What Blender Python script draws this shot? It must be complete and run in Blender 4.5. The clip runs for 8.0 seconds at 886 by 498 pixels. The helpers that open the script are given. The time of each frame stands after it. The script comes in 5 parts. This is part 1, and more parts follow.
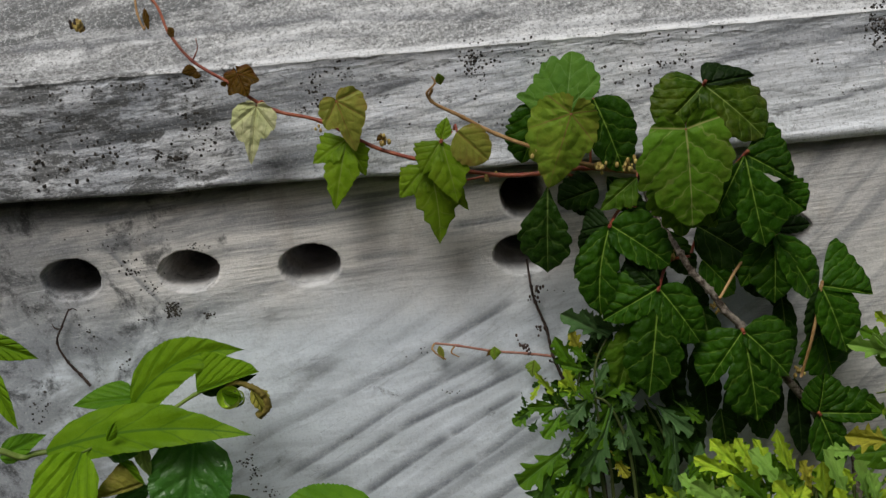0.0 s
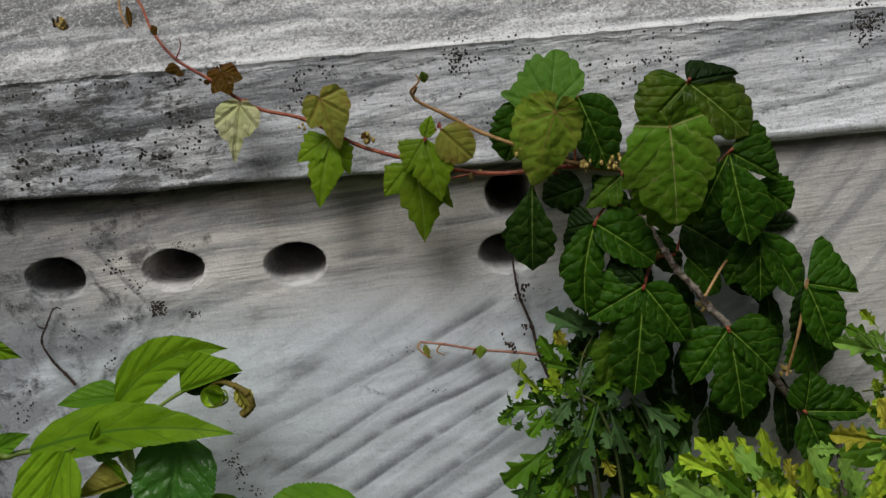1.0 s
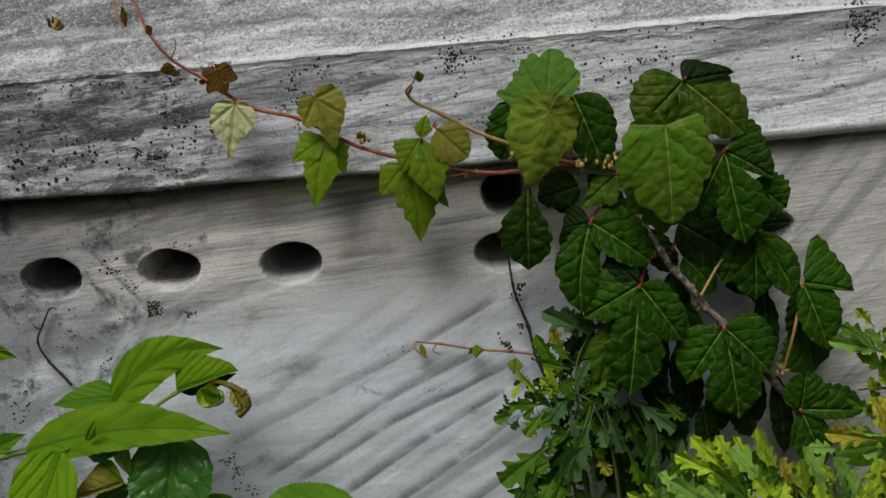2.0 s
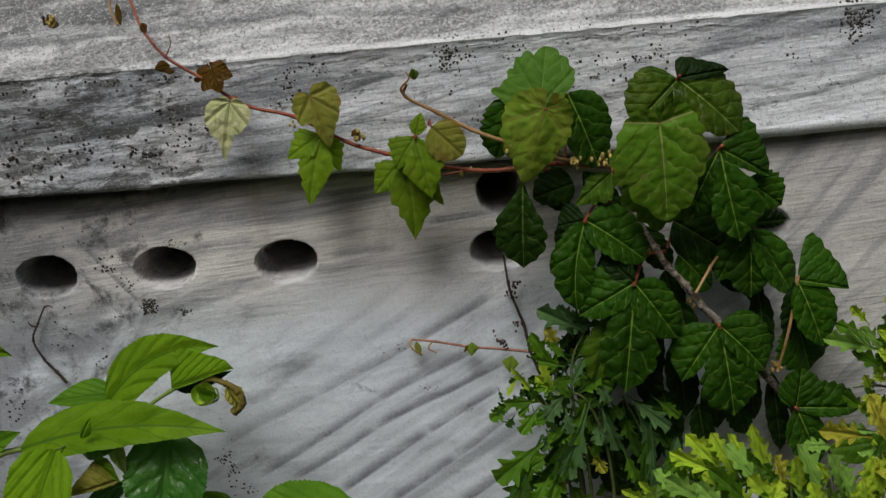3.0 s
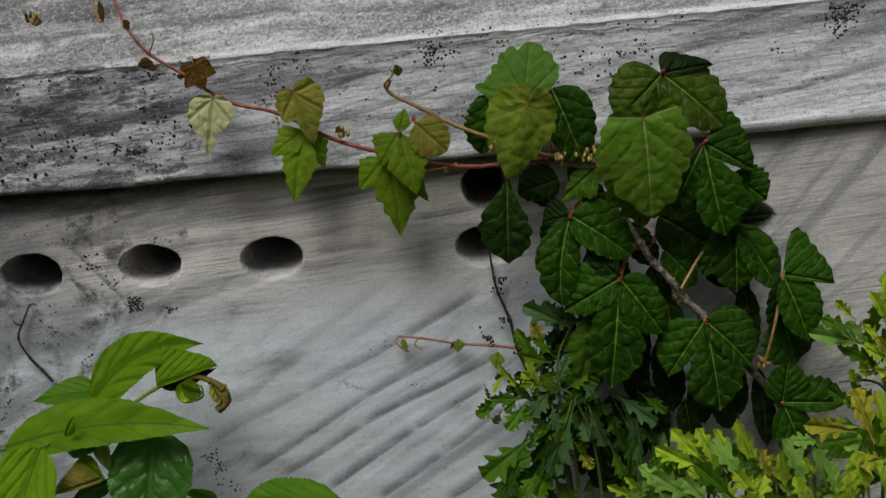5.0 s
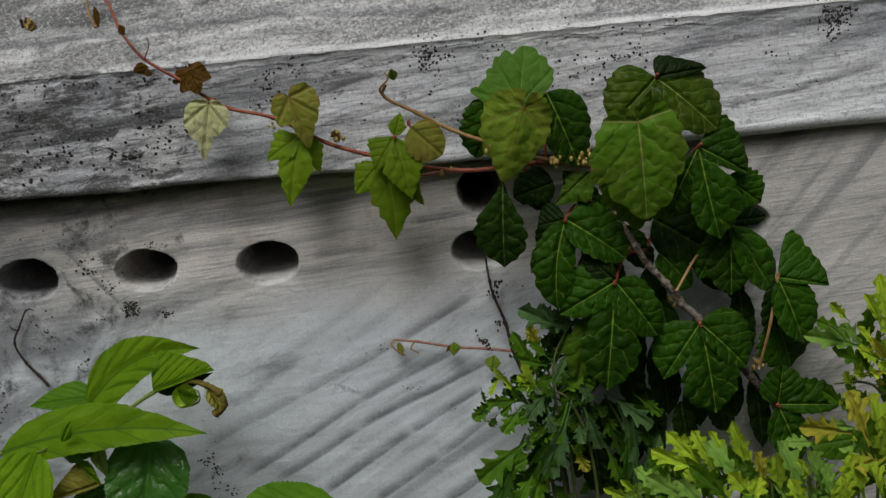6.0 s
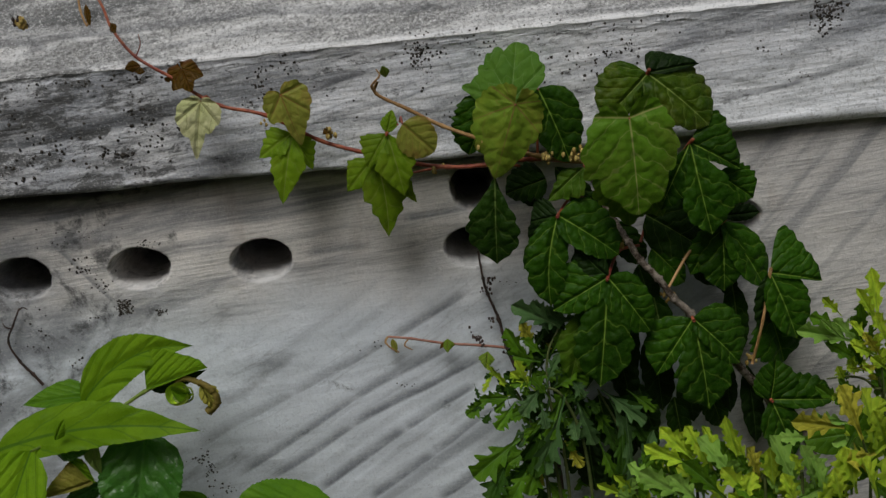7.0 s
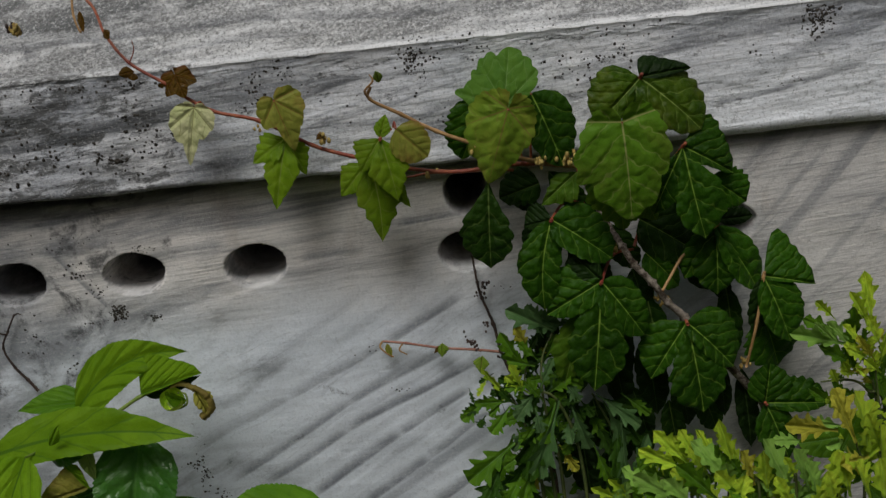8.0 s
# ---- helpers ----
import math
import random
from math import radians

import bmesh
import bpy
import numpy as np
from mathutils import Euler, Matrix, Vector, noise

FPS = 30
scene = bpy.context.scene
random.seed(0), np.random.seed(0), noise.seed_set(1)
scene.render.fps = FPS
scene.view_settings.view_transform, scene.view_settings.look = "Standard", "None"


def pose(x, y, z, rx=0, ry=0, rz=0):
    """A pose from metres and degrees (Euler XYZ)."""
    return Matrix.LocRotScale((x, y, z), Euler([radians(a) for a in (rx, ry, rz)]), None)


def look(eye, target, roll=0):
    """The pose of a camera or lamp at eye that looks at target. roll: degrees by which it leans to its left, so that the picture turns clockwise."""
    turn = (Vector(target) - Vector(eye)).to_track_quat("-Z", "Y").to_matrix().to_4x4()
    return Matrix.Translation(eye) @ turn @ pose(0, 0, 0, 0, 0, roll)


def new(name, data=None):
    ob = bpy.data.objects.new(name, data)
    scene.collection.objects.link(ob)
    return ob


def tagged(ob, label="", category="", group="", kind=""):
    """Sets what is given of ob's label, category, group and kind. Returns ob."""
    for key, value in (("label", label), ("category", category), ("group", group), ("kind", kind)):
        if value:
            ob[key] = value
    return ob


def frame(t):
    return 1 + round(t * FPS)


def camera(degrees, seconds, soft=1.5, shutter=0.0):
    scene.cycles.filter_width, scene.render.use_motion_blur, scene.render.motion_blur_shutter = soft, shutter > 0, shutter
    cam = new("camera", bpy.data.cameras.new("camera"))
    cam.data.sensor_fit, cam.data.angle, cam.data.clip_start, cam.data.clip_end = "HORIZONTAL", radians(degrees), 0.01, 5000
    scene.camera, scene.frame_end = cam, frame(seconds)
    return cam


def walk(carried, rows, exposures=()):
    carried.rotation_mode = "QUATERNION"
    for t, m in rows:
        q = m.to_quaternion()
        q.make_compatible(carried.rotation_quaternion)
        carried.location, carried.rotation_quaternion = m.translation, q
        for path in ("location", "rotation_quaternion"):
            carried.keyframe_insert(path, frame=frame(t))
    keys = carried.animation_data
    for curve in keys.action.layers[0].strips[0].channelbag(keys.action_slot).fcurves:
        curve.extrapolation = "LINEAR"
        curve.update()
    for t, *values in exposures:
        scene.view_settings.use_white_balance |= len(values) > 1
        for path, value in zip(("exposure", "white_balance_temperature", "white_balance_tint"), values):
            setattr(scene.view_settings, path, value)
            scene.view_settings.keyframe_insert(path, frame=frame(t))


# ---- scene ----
cam = camera(44.0, 8.0, soft=1.4)
PATH = [
    (0, -0.0188, -0.9669, 0.7130, 0.154, -14.926, 4.519),
    (0.5, -0.0116, -0.9657, 0.7116, -0.023, -14.985, 4.554),
    (1, -0.0075, -0.9652, 0.7115, 0.047, -15.010, 4.548),
    (1.5, -0.0069, -0.9651, 0.7115, -0.018, -15.021, 4.601),
    (3, -0.0011, -0.9657, 0.7101, -0.033, -15.102, 4.657),
    (3.5, 0.0000, -0.9659, 0.7088, 0.000, -15.000, 4.700),
    (4, 0.0041, -0.9656, 0.7084, -0.156, -15.114, 4.773),
    (4.5, 0.0085, -0.9650, 0.7061, -0.131, -15.182, 4.817),
    (6, 0.0092, -0.9666, 0.7092, -0.422, -15.119, 5.006),
    (6.5, 0.0152, -0.9677, 0.7061, -0.443, -14.960, 5.155),
    (7, 0.0148, -0.9680, 0.7066, -0.445, -15.153, 5.248),
    (7.5, 0.0169, -0.9689, 0.7066, -0.401, -15.100, 5.285),
    (8, 0.0197, -0.9691, 0.7077, -0.490, -14.989, 5.439),
]
walk(cam, [(t, pose(x, y, z, 90 + tilt, 0, yaw) @ pose(0, 0, 0, 0, 0, -lean)) for t, x, y, z, yaw, tilt, lean in PATH],
     exposures=[(0.0, -0.23), (1.5, -0.31), (3.5, -0.37), (4.5, -0.47), (6.0, -0.53), (8.0, -0.62)])

# ---- overcast daylight ----
world = bpy.data.worlds.new("overcast_sky")
scene.world = world
world.use_nodes = True
wn = world.node_tree
sky = wn.nodes.new("ShaderNodeTexSky")
sky.sky_type, sky.sun_disc = "NISHITA", False
sky.sun_elevation, sky.sun_rotation = radians(56), radians(200)
sky.air_density, sky.dust_density = 1.0, 6.0
wn.links.new(sky.outputs[0], wn.nodes["Background"].inputs["Color"])
wn.nodes["Background"].inputs["Strength"].default_value = 0.06
sun = new("sun", bpy.data.lights.new("sun", "SUN"))
sun.data.energy, sun.data.angle, sun.data.color = 2.6, radians(28), (0.965, 0.99, 0.960)
sun.matrix_world = look((-0.6, -1.9, 3.0), (0, 0, 0))


# ---- material helpers ----
class Nodes:
    """Short hands for wiring one material."""

    def __init__(self, name):
        self.mat = bpy.data.materials.new(name)
        self.mat.use_nodes = True
        self.tree = self.mat.node_tree
        self.shader = self.tree.nodes["Principled BSDF"]

    def put(self, socket, value):
        if isinstance(value, bpy.types.NodeSocket):
            self.tree.links.new(value, socket)
        elif value is not None:
            if isinstance(value, tuple) and len(value) == 3 and socket.type == "RGBA":
                value = (*value, 1)
            socket.default_value = value

    def math(self, op, a, b=None, c=None, clamp=False):
        n = self.tree.nodes.new("ShaderNodeMath")
        n.operation, n.use_clamp = op, clamp
        for i, v in enumerate((a, b, c)):
            self.put(n.inputs[i], v)
        return n.outputs[0]

    def ramp(self, v, lo, hi, a=0.0, b=1.0):
        n = self.tree.nodes.new("ShaderNodeMapRange")
        n.interpolation_type = "SMOOTHSTEP"
        for i, x in enumerate((v, lo, hi, a, b)):
            self.put(n.inputs[i], x)
        return n.outputs[0]

    def mix(self, f, a, b, blend="MIX"):
        n = self.tree.nodes.new("ShaderNodeMix")
        n.data_type, n.blend_type = "RGBA", blend
        self.put(n.inputs[0], f), self.put(n.inputs[6], a), self.put(n.inputs[7], b)
        return n.outputs[2]

    def coords(self, which="Object"):
        return self.tree.nodes.new("ShaderNodeTexCoord").outputs[which]

    def place(self, v, rot=(0, 0, 0), scale=(1, 1, 1), loc=(0, 0, 0)):
        """Turns first, then stretches."""
        a = self.tree.nodes.new("ShaderNodeVectorRotate")
        a.rotation_type = "EULER_XYZ"
        self.put(a.inputs["Vector"], v)
        a.inputs["Rotation"].default_value = [radians(r) for r in rot]
        b = self.tree.nodes.new("ShaderNodeMapping")
        b.inputs["Scale"].default_value, b.inputs["Location"].default_value = scale, loc
        self.put(b.inputs["Vector"], a.outputs[0])
        return b.outputs[0]

    def noise(self, v, scale, detail=4.0, rough=0.55, warp=0.0):
        n = self.tree.nodes.new("ShaderNodeTexNoise")
        self.put(n.inputs["Vector"], v)
        for key, x in (("Scale", scale), ("Detail", detail), ("Roughness", rough), ("Distortion", warp)):
            n.inputs[key].default_value = x
        return n.outputs["Fac"]

    def cells(self, v, scale, feature="F1"):
        n = self.tree.nodes.new("ShaderNodeTexVoronoi")
        n.feature = feature
        self.put(n.inputs["Vector"], v)
        n.inputs["Scale"].default_value = scale
        return n.outputs["Distance"]

    def split(self, v):
        n = self.tree.nodes.new("ShaderNodeSeparateXYZ")
        self.put(n.inputs[0], v)
        return n.outputs

    def chance(self):
        return self.tree.nodes.new("ShaderNodeObjectInfo").outputs["Random"]

    def bump(self, height, strength, distance, under=None):
        n = self.tree.nodes.new("ShaderNodeBump")
        n.inputs["Strength"].default_value, n.inputs["Distance"].default_value = strength, distance
        self.put(n.inputs["Height"], height)
        self.put(n.inputs["Normal"], under)
        return n.outputs[0]

    def seam(self, x, z, seams):
        """Bands along straight runs, crisp below and fading upwards."""
        total = None
        for ax, az, bx, bz, wide, dark in seams:
            reach = math.hypot(bx - ax, bz - az)
            ux, uz = (bx - ax) / reach, (bz - az) / reach
            along = self.math("MULTIPLY_ADD", x, ux, self.math("MULTIPLY_ADD", z, uz, -(ax * ux + az * uz)))
            off = self.math("MULTIPLY_ADD", x, -uz, self.math("MULTIPLY_ADD", z, ux, ax * uz - az * ux))
            band = self.math("MULTIPLY", self.ramp(off, -0.45 * wide, 0.0), self.ramp(off, 1.5 * wide, 0.0, 0.0, dark))
            ends = self.math("MULTIPLY", self.ramp(along, -0.12 * reach, 0.12 * reach), self.ramp(along, 1.12 * reach, 0.88 * reach))
            band = self.math("MULTIPLY", band, ends)
            total = band if total is None else self.math("MAXIMUM", total, band)
        return total

    def done(self, colour, rough, normal=None, gloss=0.5):
        self.put(self.shader.inputs["Base Color"], colour)
        self.put(self.shader.inputs["Roughness"], rough)
        self.put(self.shader.inputs["Normal"], normal)
        self.put(self.shader.inputs["Specular IOR Level"], gloss)
        return self.mat


# dark mineral seams in the stone: where each begins and ends along and up, its breadth and how dark it is
WALL_SEAMS = [
    (-0.222, 0.273, -0.130, 0.321, 0.0088, 0.54),
    (-0.130, 0.321, -0.033, 0.366, 0.0082, 0.72),
    (-0.033, 0.366, 0.037, 0.402, 0.0088, 0.90),
    (-0.188, 0.240, -0.074, 0.309, 0.0082, 0.84),
    (-0.074, 0.309, 0.022, 0.351, 0.0095, 0.84),
    (-0.158, 0.233, -0.077, 0.280, 0.0088, 0.84),
    (-0.077, 0.280, 0.047, 0.333, 0.0088, 1.00),
    (-0.114, 0.216, -0.029, 0.268, 0.0095, 1.00),
    (-0.029, 0.268, 0.040, 0.306, 0.0082, 0.90),
    (-0.066, 0.200, -0.004, 0.240, 0.0088, 1.00),
    (-0.004, 0.240, 0.060, 0.284, 0.0082, 0.84),
    (-0.001, 0.193, 0.063, 0.235, 0.0088, 0.96),
    (-0.313, 0.476, -0.262, 0.489, 0.0109, 0.60),
    (-0.262, 0.489, -0.111, 0.496, 0.0095, 0.72),
    (-0.238, 0.466, -0.167, 0.472, 0.0061, 0.60),
    (-0.100, 0.454, -0.048, 0.457, 0.0054, 0.72),
    (-0.008, 0.477, 0.052, 0.480, 0.0061, 0.84),
    (-0.333, 0.489, -0.284, 0.425, 0.0048, 0.72),
    (-0.380, 0.418, -0.238, 0.428, 0.0150, 0.42),
    (-0.408, 0.376, -0.322, 0.391, 0.0122, 0.42)]
LID_SEAMS = [
    (-0.346, 0.572, -0.281, 0.579, 0.0068, 0.96),
    (-0.281, 0.579, -0.210, 0.596, 0.0061, 0.84),
    (-0.109, 0.589, -0.033, 0.610, 0.0061, 0.96),
    (-0.233, 0.537, -0.113, 0.548, 0.0068, 0.66),
    (0.027, 0.575, 0.117, 0.612, 0.0068, 0.60),
    (0.220, 0.604, 0.313, 0.618, 0.0061, 0.90),
    (0.313, 0.618, 0.395, 0.631, 0.0068, 0.72),
    (0.279, 0.559, 0.353, 0.572, 0.0048, 1.00),
    (0.353, 0.572, 0.412, 0.583, 0.0054, 0.72),
    (0.166, 0.588, 0.223, 0.604, 0.0048, 0.60),
    (-0.370, 0.603, -0.281, 0.610, 0.0109, 0.72),
    (-0.182, 0.626, -0.056, 0.631, 0.0061, 0.48),
    (-0.391, 0.662, -0.259, 0.664, 0.0068, 0.84),
    (-0.259, 0.664, -0.093, 0.665, 0.0068, 0.72),
    (-0.093, 0.665, 0.074, 0.662, 0.0061, 0.60),
    (-0.208, 0.646, -0.065, 0.651, 0.0041, 0.48),
    (0.073, 0.647, 0.270, 0.643, 0.0041, 0.48)]


def veined_marble(name, lid):
    """Weathered grey-veined white marble; the lid is more bleached and carries more black algae."""
    n = Nodes(name)
    p = n.coords()
    x, y, z = n.split(p)[:3]
    wob = n.tree.nodes.new("ShaderNodeTexNoise")
    n.put(wob.inputs["Vector"], p)
    wob.inputs["Scale"].default_value, wob.inputs["Detail"].default_value = 4.0, 3.0
    warp = n.tree.nodes.new("ShaderNodeVectorMath")
    warp.operation = "MULTIPLY_ADD"
    n.put(warp.inputs[0], wob.outputs["Color"])
    warp.inputs[1].default_value = (0.05, 0.0, 0.05)
    n.put(warp.inputs[2], p)
    q = warp.outputs[0]
    # bedding that runs level, bedding that dips, and bedding that dips steeply
    level = n.noise(n.place(q, (0, 5, 0), (2.6, 3, 50)), 1.0, 6, 0.6, 0.4)
    dip = n.noise(n.place(q, (0, 31, 0), (2.0, 3, 42)), 1.0, 4, 0.5, 0.25)
    slope = n.noise(n.place(q, (0, 17, 0), (2.2, 3, 46)), 1.0, 5, 0.55, 0.3)
    steep = n.noise(n.place(q, (0, 46, 0), (2.0, 3, 44)), 1.0, 3, 0.5, 0.3)
    grain = n.noise(n.place(p, (0, 4, 0), (24, 60, 460)), 1.0, 5, 0.65, 0.0)
    mottle = n.noise(p, 9.0, 6, 0.65)
    fine = n.noise(p, 160.0, 5, 0.7)
    dirt = n.noise(n.place(p, (0, 4, 0), (17, 17, 64)), 1.0, 9, 0.74, 0.3) if lid else n.noise(p, 30.0, 9, 0.72, 0.3)
    broad = n.noise(p, 3.2, 3, 0.5)
    sway = n.tree.nodes.new("ShaderNodeVectorMath")
    sway.operation = "MULTIPLY_ADD"
    n.put(sway.inputs[0], wob.outputs["Color"])
    sway.inputs[1].default_value, sway.inputs[2].default_value = (0.024, 0.0, 0.024), (-0.012, 0.0, -0.012)
    bent = n.tree.nodes.new("ShaderNodeVectorMath")
    n.put(bent.inputs[0], sway.outputs[0]), n.put(bent.inputs[1], p)
    fx, _, fz = n.split(bent.outputs[0])[:3]
    seams = n.math("MULTIPLY", n.seam(fx, fz, LID_SEAMS if lid else WALL_SEAMS), n.ramp(n.noise(n.place(p, (0, 25, 0), (30, 30, 80)), 1.0, 6, 0.7), 0.32, 0.58, 0.65, 1.0))
    if lid:
        bands = n.math("MAXIMUM", n.math("MULTIPLY", n.ramp(level, 0.50, 0.66), n.ramp(x, -0.1, 0.15, 1.0, 0.55)), n.math("MULTIPLY", n.ramp(slope, 0.52, 0.64), 0.9))
        base = n.mix(n.ramp(mottle, 0.35, 0.7), (0.52, 0.54, 0.59), (0.78, 0.78, 0.80))
        colour = n.mix(n.math("MULTIPLY", bands, 0.76), base, (0.15, 0.16, 0.18))
        clean = n.ramp(n.math("MULTIPLY_ADD", mottle, 0.16, x), 0.26, 0.42)
        clean = n.math("MULTIPLY", clean, n.ramp(n.math("MULTIPLY_ADD", mottle, 0.04, z), 0.635, 0.585))
        colour = n.mix(n.math("MULTIPLY", clean, 0.85), colour, (0.86, 0.88, 0.92))
        # rain-washed roof is rougher and speckled, with worn white patches
        roof = n.ramp(n.math("MULTIPLY_ADD", x, -0.0082, z), 0.6367, 0.6427)
        speck = n.ramp(n.noise(n.place(p, (0, 4, 0), (300, 300, 520)), 1.0, 6, 0.75), 0.46, 0.58)
        wash = n.ramp(n.noise(n.place(q, (0, 4, 0), (6, 6, 34)), 1.0, 7, 0.68), 0.47, 0.60)
        roofed = n.mix(n.math("MULTIPLY", speck, 0.68), n.mix(bands, (0.45, 0.45, 0.455), (0.16, 0.165, 0.17)), (0.14, 0.14, 0.135))
        roofed = n.mix(n.math("MULTIPLY", wash, 0.82), roofed, (0.74, 0.74, 0.75))
        chips = n.ramp(n.noise(n.place(p, (0, 4, 0), (170, 170, 420)), 1.0, 5, 0.7, 0.3), 0.58, 0.66)
        roofed = n.mix(n.math("MULTIPLY", chips, 0.8), roofed, (0.80, 0.80, 0.80))
        grit = n.noise(p, 330.0, 4, 0.7)
        roofed = n.mix(n.ramp(grit, 0.55, 0.64, 0.0, 0.62), roofed, (0.82, 0.82, 0.82))
        roofed = n.mix(n.ramp(grit, 0.46, 0.38, 0.0, 0.70), roofed, (0.10, 0.10, 0.095))
        colour = n.mix(roof, colour, roofed)
        rise = n.math("MULTIPLY_ADD", x, -0.0082, z)
        worn = n.math("MULTIPLY", n.ramp(rise, 0.6345, 0.6362), n.ramp(rise, 0.6420, 0.6382))
        worn = n.math("MULTIPLY", worn, n.ramp(n.noise(n.place(p, (0, 0, 0), (30, 30, 200)), 1.0, 5, 0.7), 0.28, 0.46))
        colour = n.mix(n.math("MULTIPLY", worn, 0.9), colour, (0.86, 0.86, 0.87))
        colour = n.mix(n.math("MULTIPLY", seams, 0.85), colour, (0.11, 0.115, 0.13))
        # black algae, thickest where the drip line runs at this end
        spread = n.ramp(x, -0.04, -0.46)
        thick = n.math("MULTIPLY_ADD", spread, 0.20, n.math("MULTIPLY_ADD", broad, 0.30, -0.15))
        mask = n.ramp(n.math("ADD", n.math("MULTIPLY_ADD", level, 0.35, n.math("MULTIPLY", dirt, 0.65)), thick), 0.55, 0.76)
        mask = n.math("MULTIPLY", mask, n.ramp(roof, 0.0, 1.0, 0.95, 0.25))
        colour = n.mix(n.math("MULTIPLY", mask, 0.66), colour, (0.030, 0.032, 0.034))
        grime = n.noise(n.place(q, (0, 4, 0), (34, 34, 84)), 1.0, 8, 0.78, 0.3)
        grimy = n.ramp(n.math("MULTIPLY_ADD", spread, 0.15, n.math("MULTIPLY_ADD", broad, 0.2, n.math("ADD", grime, -0.10))), 0.57, 0.67, 0.0, 0.85)
        colour = n.mix(n.math("MULTIPLY", grimy, n.ramp(roof, 0.0, 1.0, 1.0, 0.4)), colour, (0.05, 0.05, 0.048))
    else:
        low = n.ramp(n.math("MULTIPLY_ADD", mottle, 0.08, z), 0.50, 0.41)
        far = n.ramp(n.math("MULTIPLY_ADD", mottle, 0.1, x), 0.27, 0.37)
        across = n.split(n.place(q, (0, 31, 0), (1, 1, 1)))[2]
        flute = n.math("SINE", n.math("MULTIPLY_ADD", across, 245.0, n.math("MULTIPLY", n.noise(n.place(q, (0, 31, 0), (3, 3, 9)), 1.0, 3, 0.5), 8.0)))
        flute = n.math("MULTIPLY", n.ramp(flute, -0.1, 1.0), n.ramp(n.noise(n.place(q, (0, 31, 0), (4, 4, 14)), 1.0, 3, 0.5), 0.30, 0.52))
        flute = n.math("MULTIPLY", n.math("MULTIPLY", flute, 0.25), n.math("MULTIPLY", low, n.ramp(x, -0.22, -0.05)))
        tilted = n.math("MULTIPLY", n.math("MULTIPLY", n.ramp(dip, 0.48, 0.74, 0.0, 0.7), low), n.ramp(x, -0.2, 0.02, 0.35, 1.0))
        upright = n.math("MULTIPLY", n.ramp(steep, 0.50, 0.66), far)
        flat = n.math("MULTIPLY", n.ramp(level, 0.49, 0.66), n.ramp(low, 0.0, 1.0, 1.0, 0.25))
        flat = n.math("MULTIPLY", flat, n.ramp(far, 0.0, 1.0, 0.8, 0.3))
        bands = n.math("MAXIMUM", n.math("MAXIMUM", n.math("MAXIMUM", tilted, flute), flat), n.math("MULTIPLY", upright, 0.6))
        pale = n.mix(low, (0.79, 0.75, 0.715), (0.76, 0.81, 0.885))
        # warm grey far end of the stone, toned down to carry its shade
        pale = n.mix(far, pale, (0.70, 0.67, 0.645))
        pale = n.mix(n.ramp(mottle, 0.3, 0.72), n.mix(0.22, pale, (0.34, 0.35, 0.37)), pale)
        bands = n.math("MAXIMUM", bands, seams)
        colour = n.mix(n.math("MULTIPLY", bands, 0.92), pale, (0.15, 0.16, 0.185))
        # hairline cracks of dark mineral along the dipping bands
        hair = n.noise(n.place(q, (0, 31, 0), (1.6, 3, 30)), 1.0, 3, 0.5, 0.2)
        hair = n.math("MULTIPLY", n.ramp(n.math("ABSOLUTE", n.math("SUBTRACT", hair, 0.53)), 0.012, 0.0), n.math("MULTIPLY", low, n.ramp(dirt, 0.40, 0.60)))
        colour = n.mix(n.math("MULTIPLY", hair, 0.22), colour, (0.10, 0.105, 0.12))
        spread = n.ramp(x, -0.10, -0.46)
        damp = n.noise(n.place(q, (0, 24, 0), (9, 9, 22)), 1.0, 5, 0.6, 0.3)
        damp = n.ramp(n.math("MULTIPLY_ADD", spread, 0.24, damp), 0.56, 0.76, 0.0, 0.72)
        colour = n.mix(damp, colour, (0.20, 0.21, 0.23))
        # rusty wash run out of the sockets
        wash = n.ramp(n.noise(n.place(p, (0, 0, 0), (26, 26, 9)), 1.0, 5, 0.65), 0.52, 0.70, 0.0, 0.35)
        wash = n.math("MULTIPLY", wash, n.ramp(z, 0.40, 0.455))
        colour = n.mix(wash, colour, (0.40, 0.34, 0.29))
        mask = n.ramp(n.math("MULTIPLY_ADD", spread, 0.13, n.math("MULTIPLY_ADD", broad, 0.24, n.math("ADD", dirt, -0.12))), 0.60, 0.76)
        colour = n.mix(n.math("MULTIPLY", mask, 0.85), colour, (0.035, 0.036, 0.038))
    scratch = 0.30 if lid else n.ramp(n.math("SUBTRACT", low, far), 0.0, 0.8, 0.36, 0.06)
    colour = n.mix(n.math("MULTIPLY", n.ramp(grain, 0.44, 0.66), scratch), colour, (0.12, 0.12, 0.125))
    colour = n.mix(n.ramp(fine, 0.54, 0.70, 0.0, 0.45 if lid else 0.16), colour, (0.10, 0.10, 0.10))
    dust = n.noise(p, 430.0, 3, 0.6)
    colour = n.mix(n.ramp(dust, 0.54, 0.68, 0.0, 0.42 if lid else 0.14), colour, (0.09, 0.09, 0.09))
    colour = n.mix(n.ramp(dust, 0.45, 0.32, 0.0, 0.28 if lid else 0.18), colour, (0.80, 0.80, 0.80))
    colour = n.mix(n.ramp(grain, 0.40, 0.30, 0.0, 0.25), colour, (0.80, 0.81, 0.83))
    height = n.math("MULTIPLY_ADD", n.math("MULTIPLY", grain, scratch), 1.4, n.math("MULTIPLY_ADD", fine, 0.6, n.math("MULTIPLY", dirt, 0.5)))
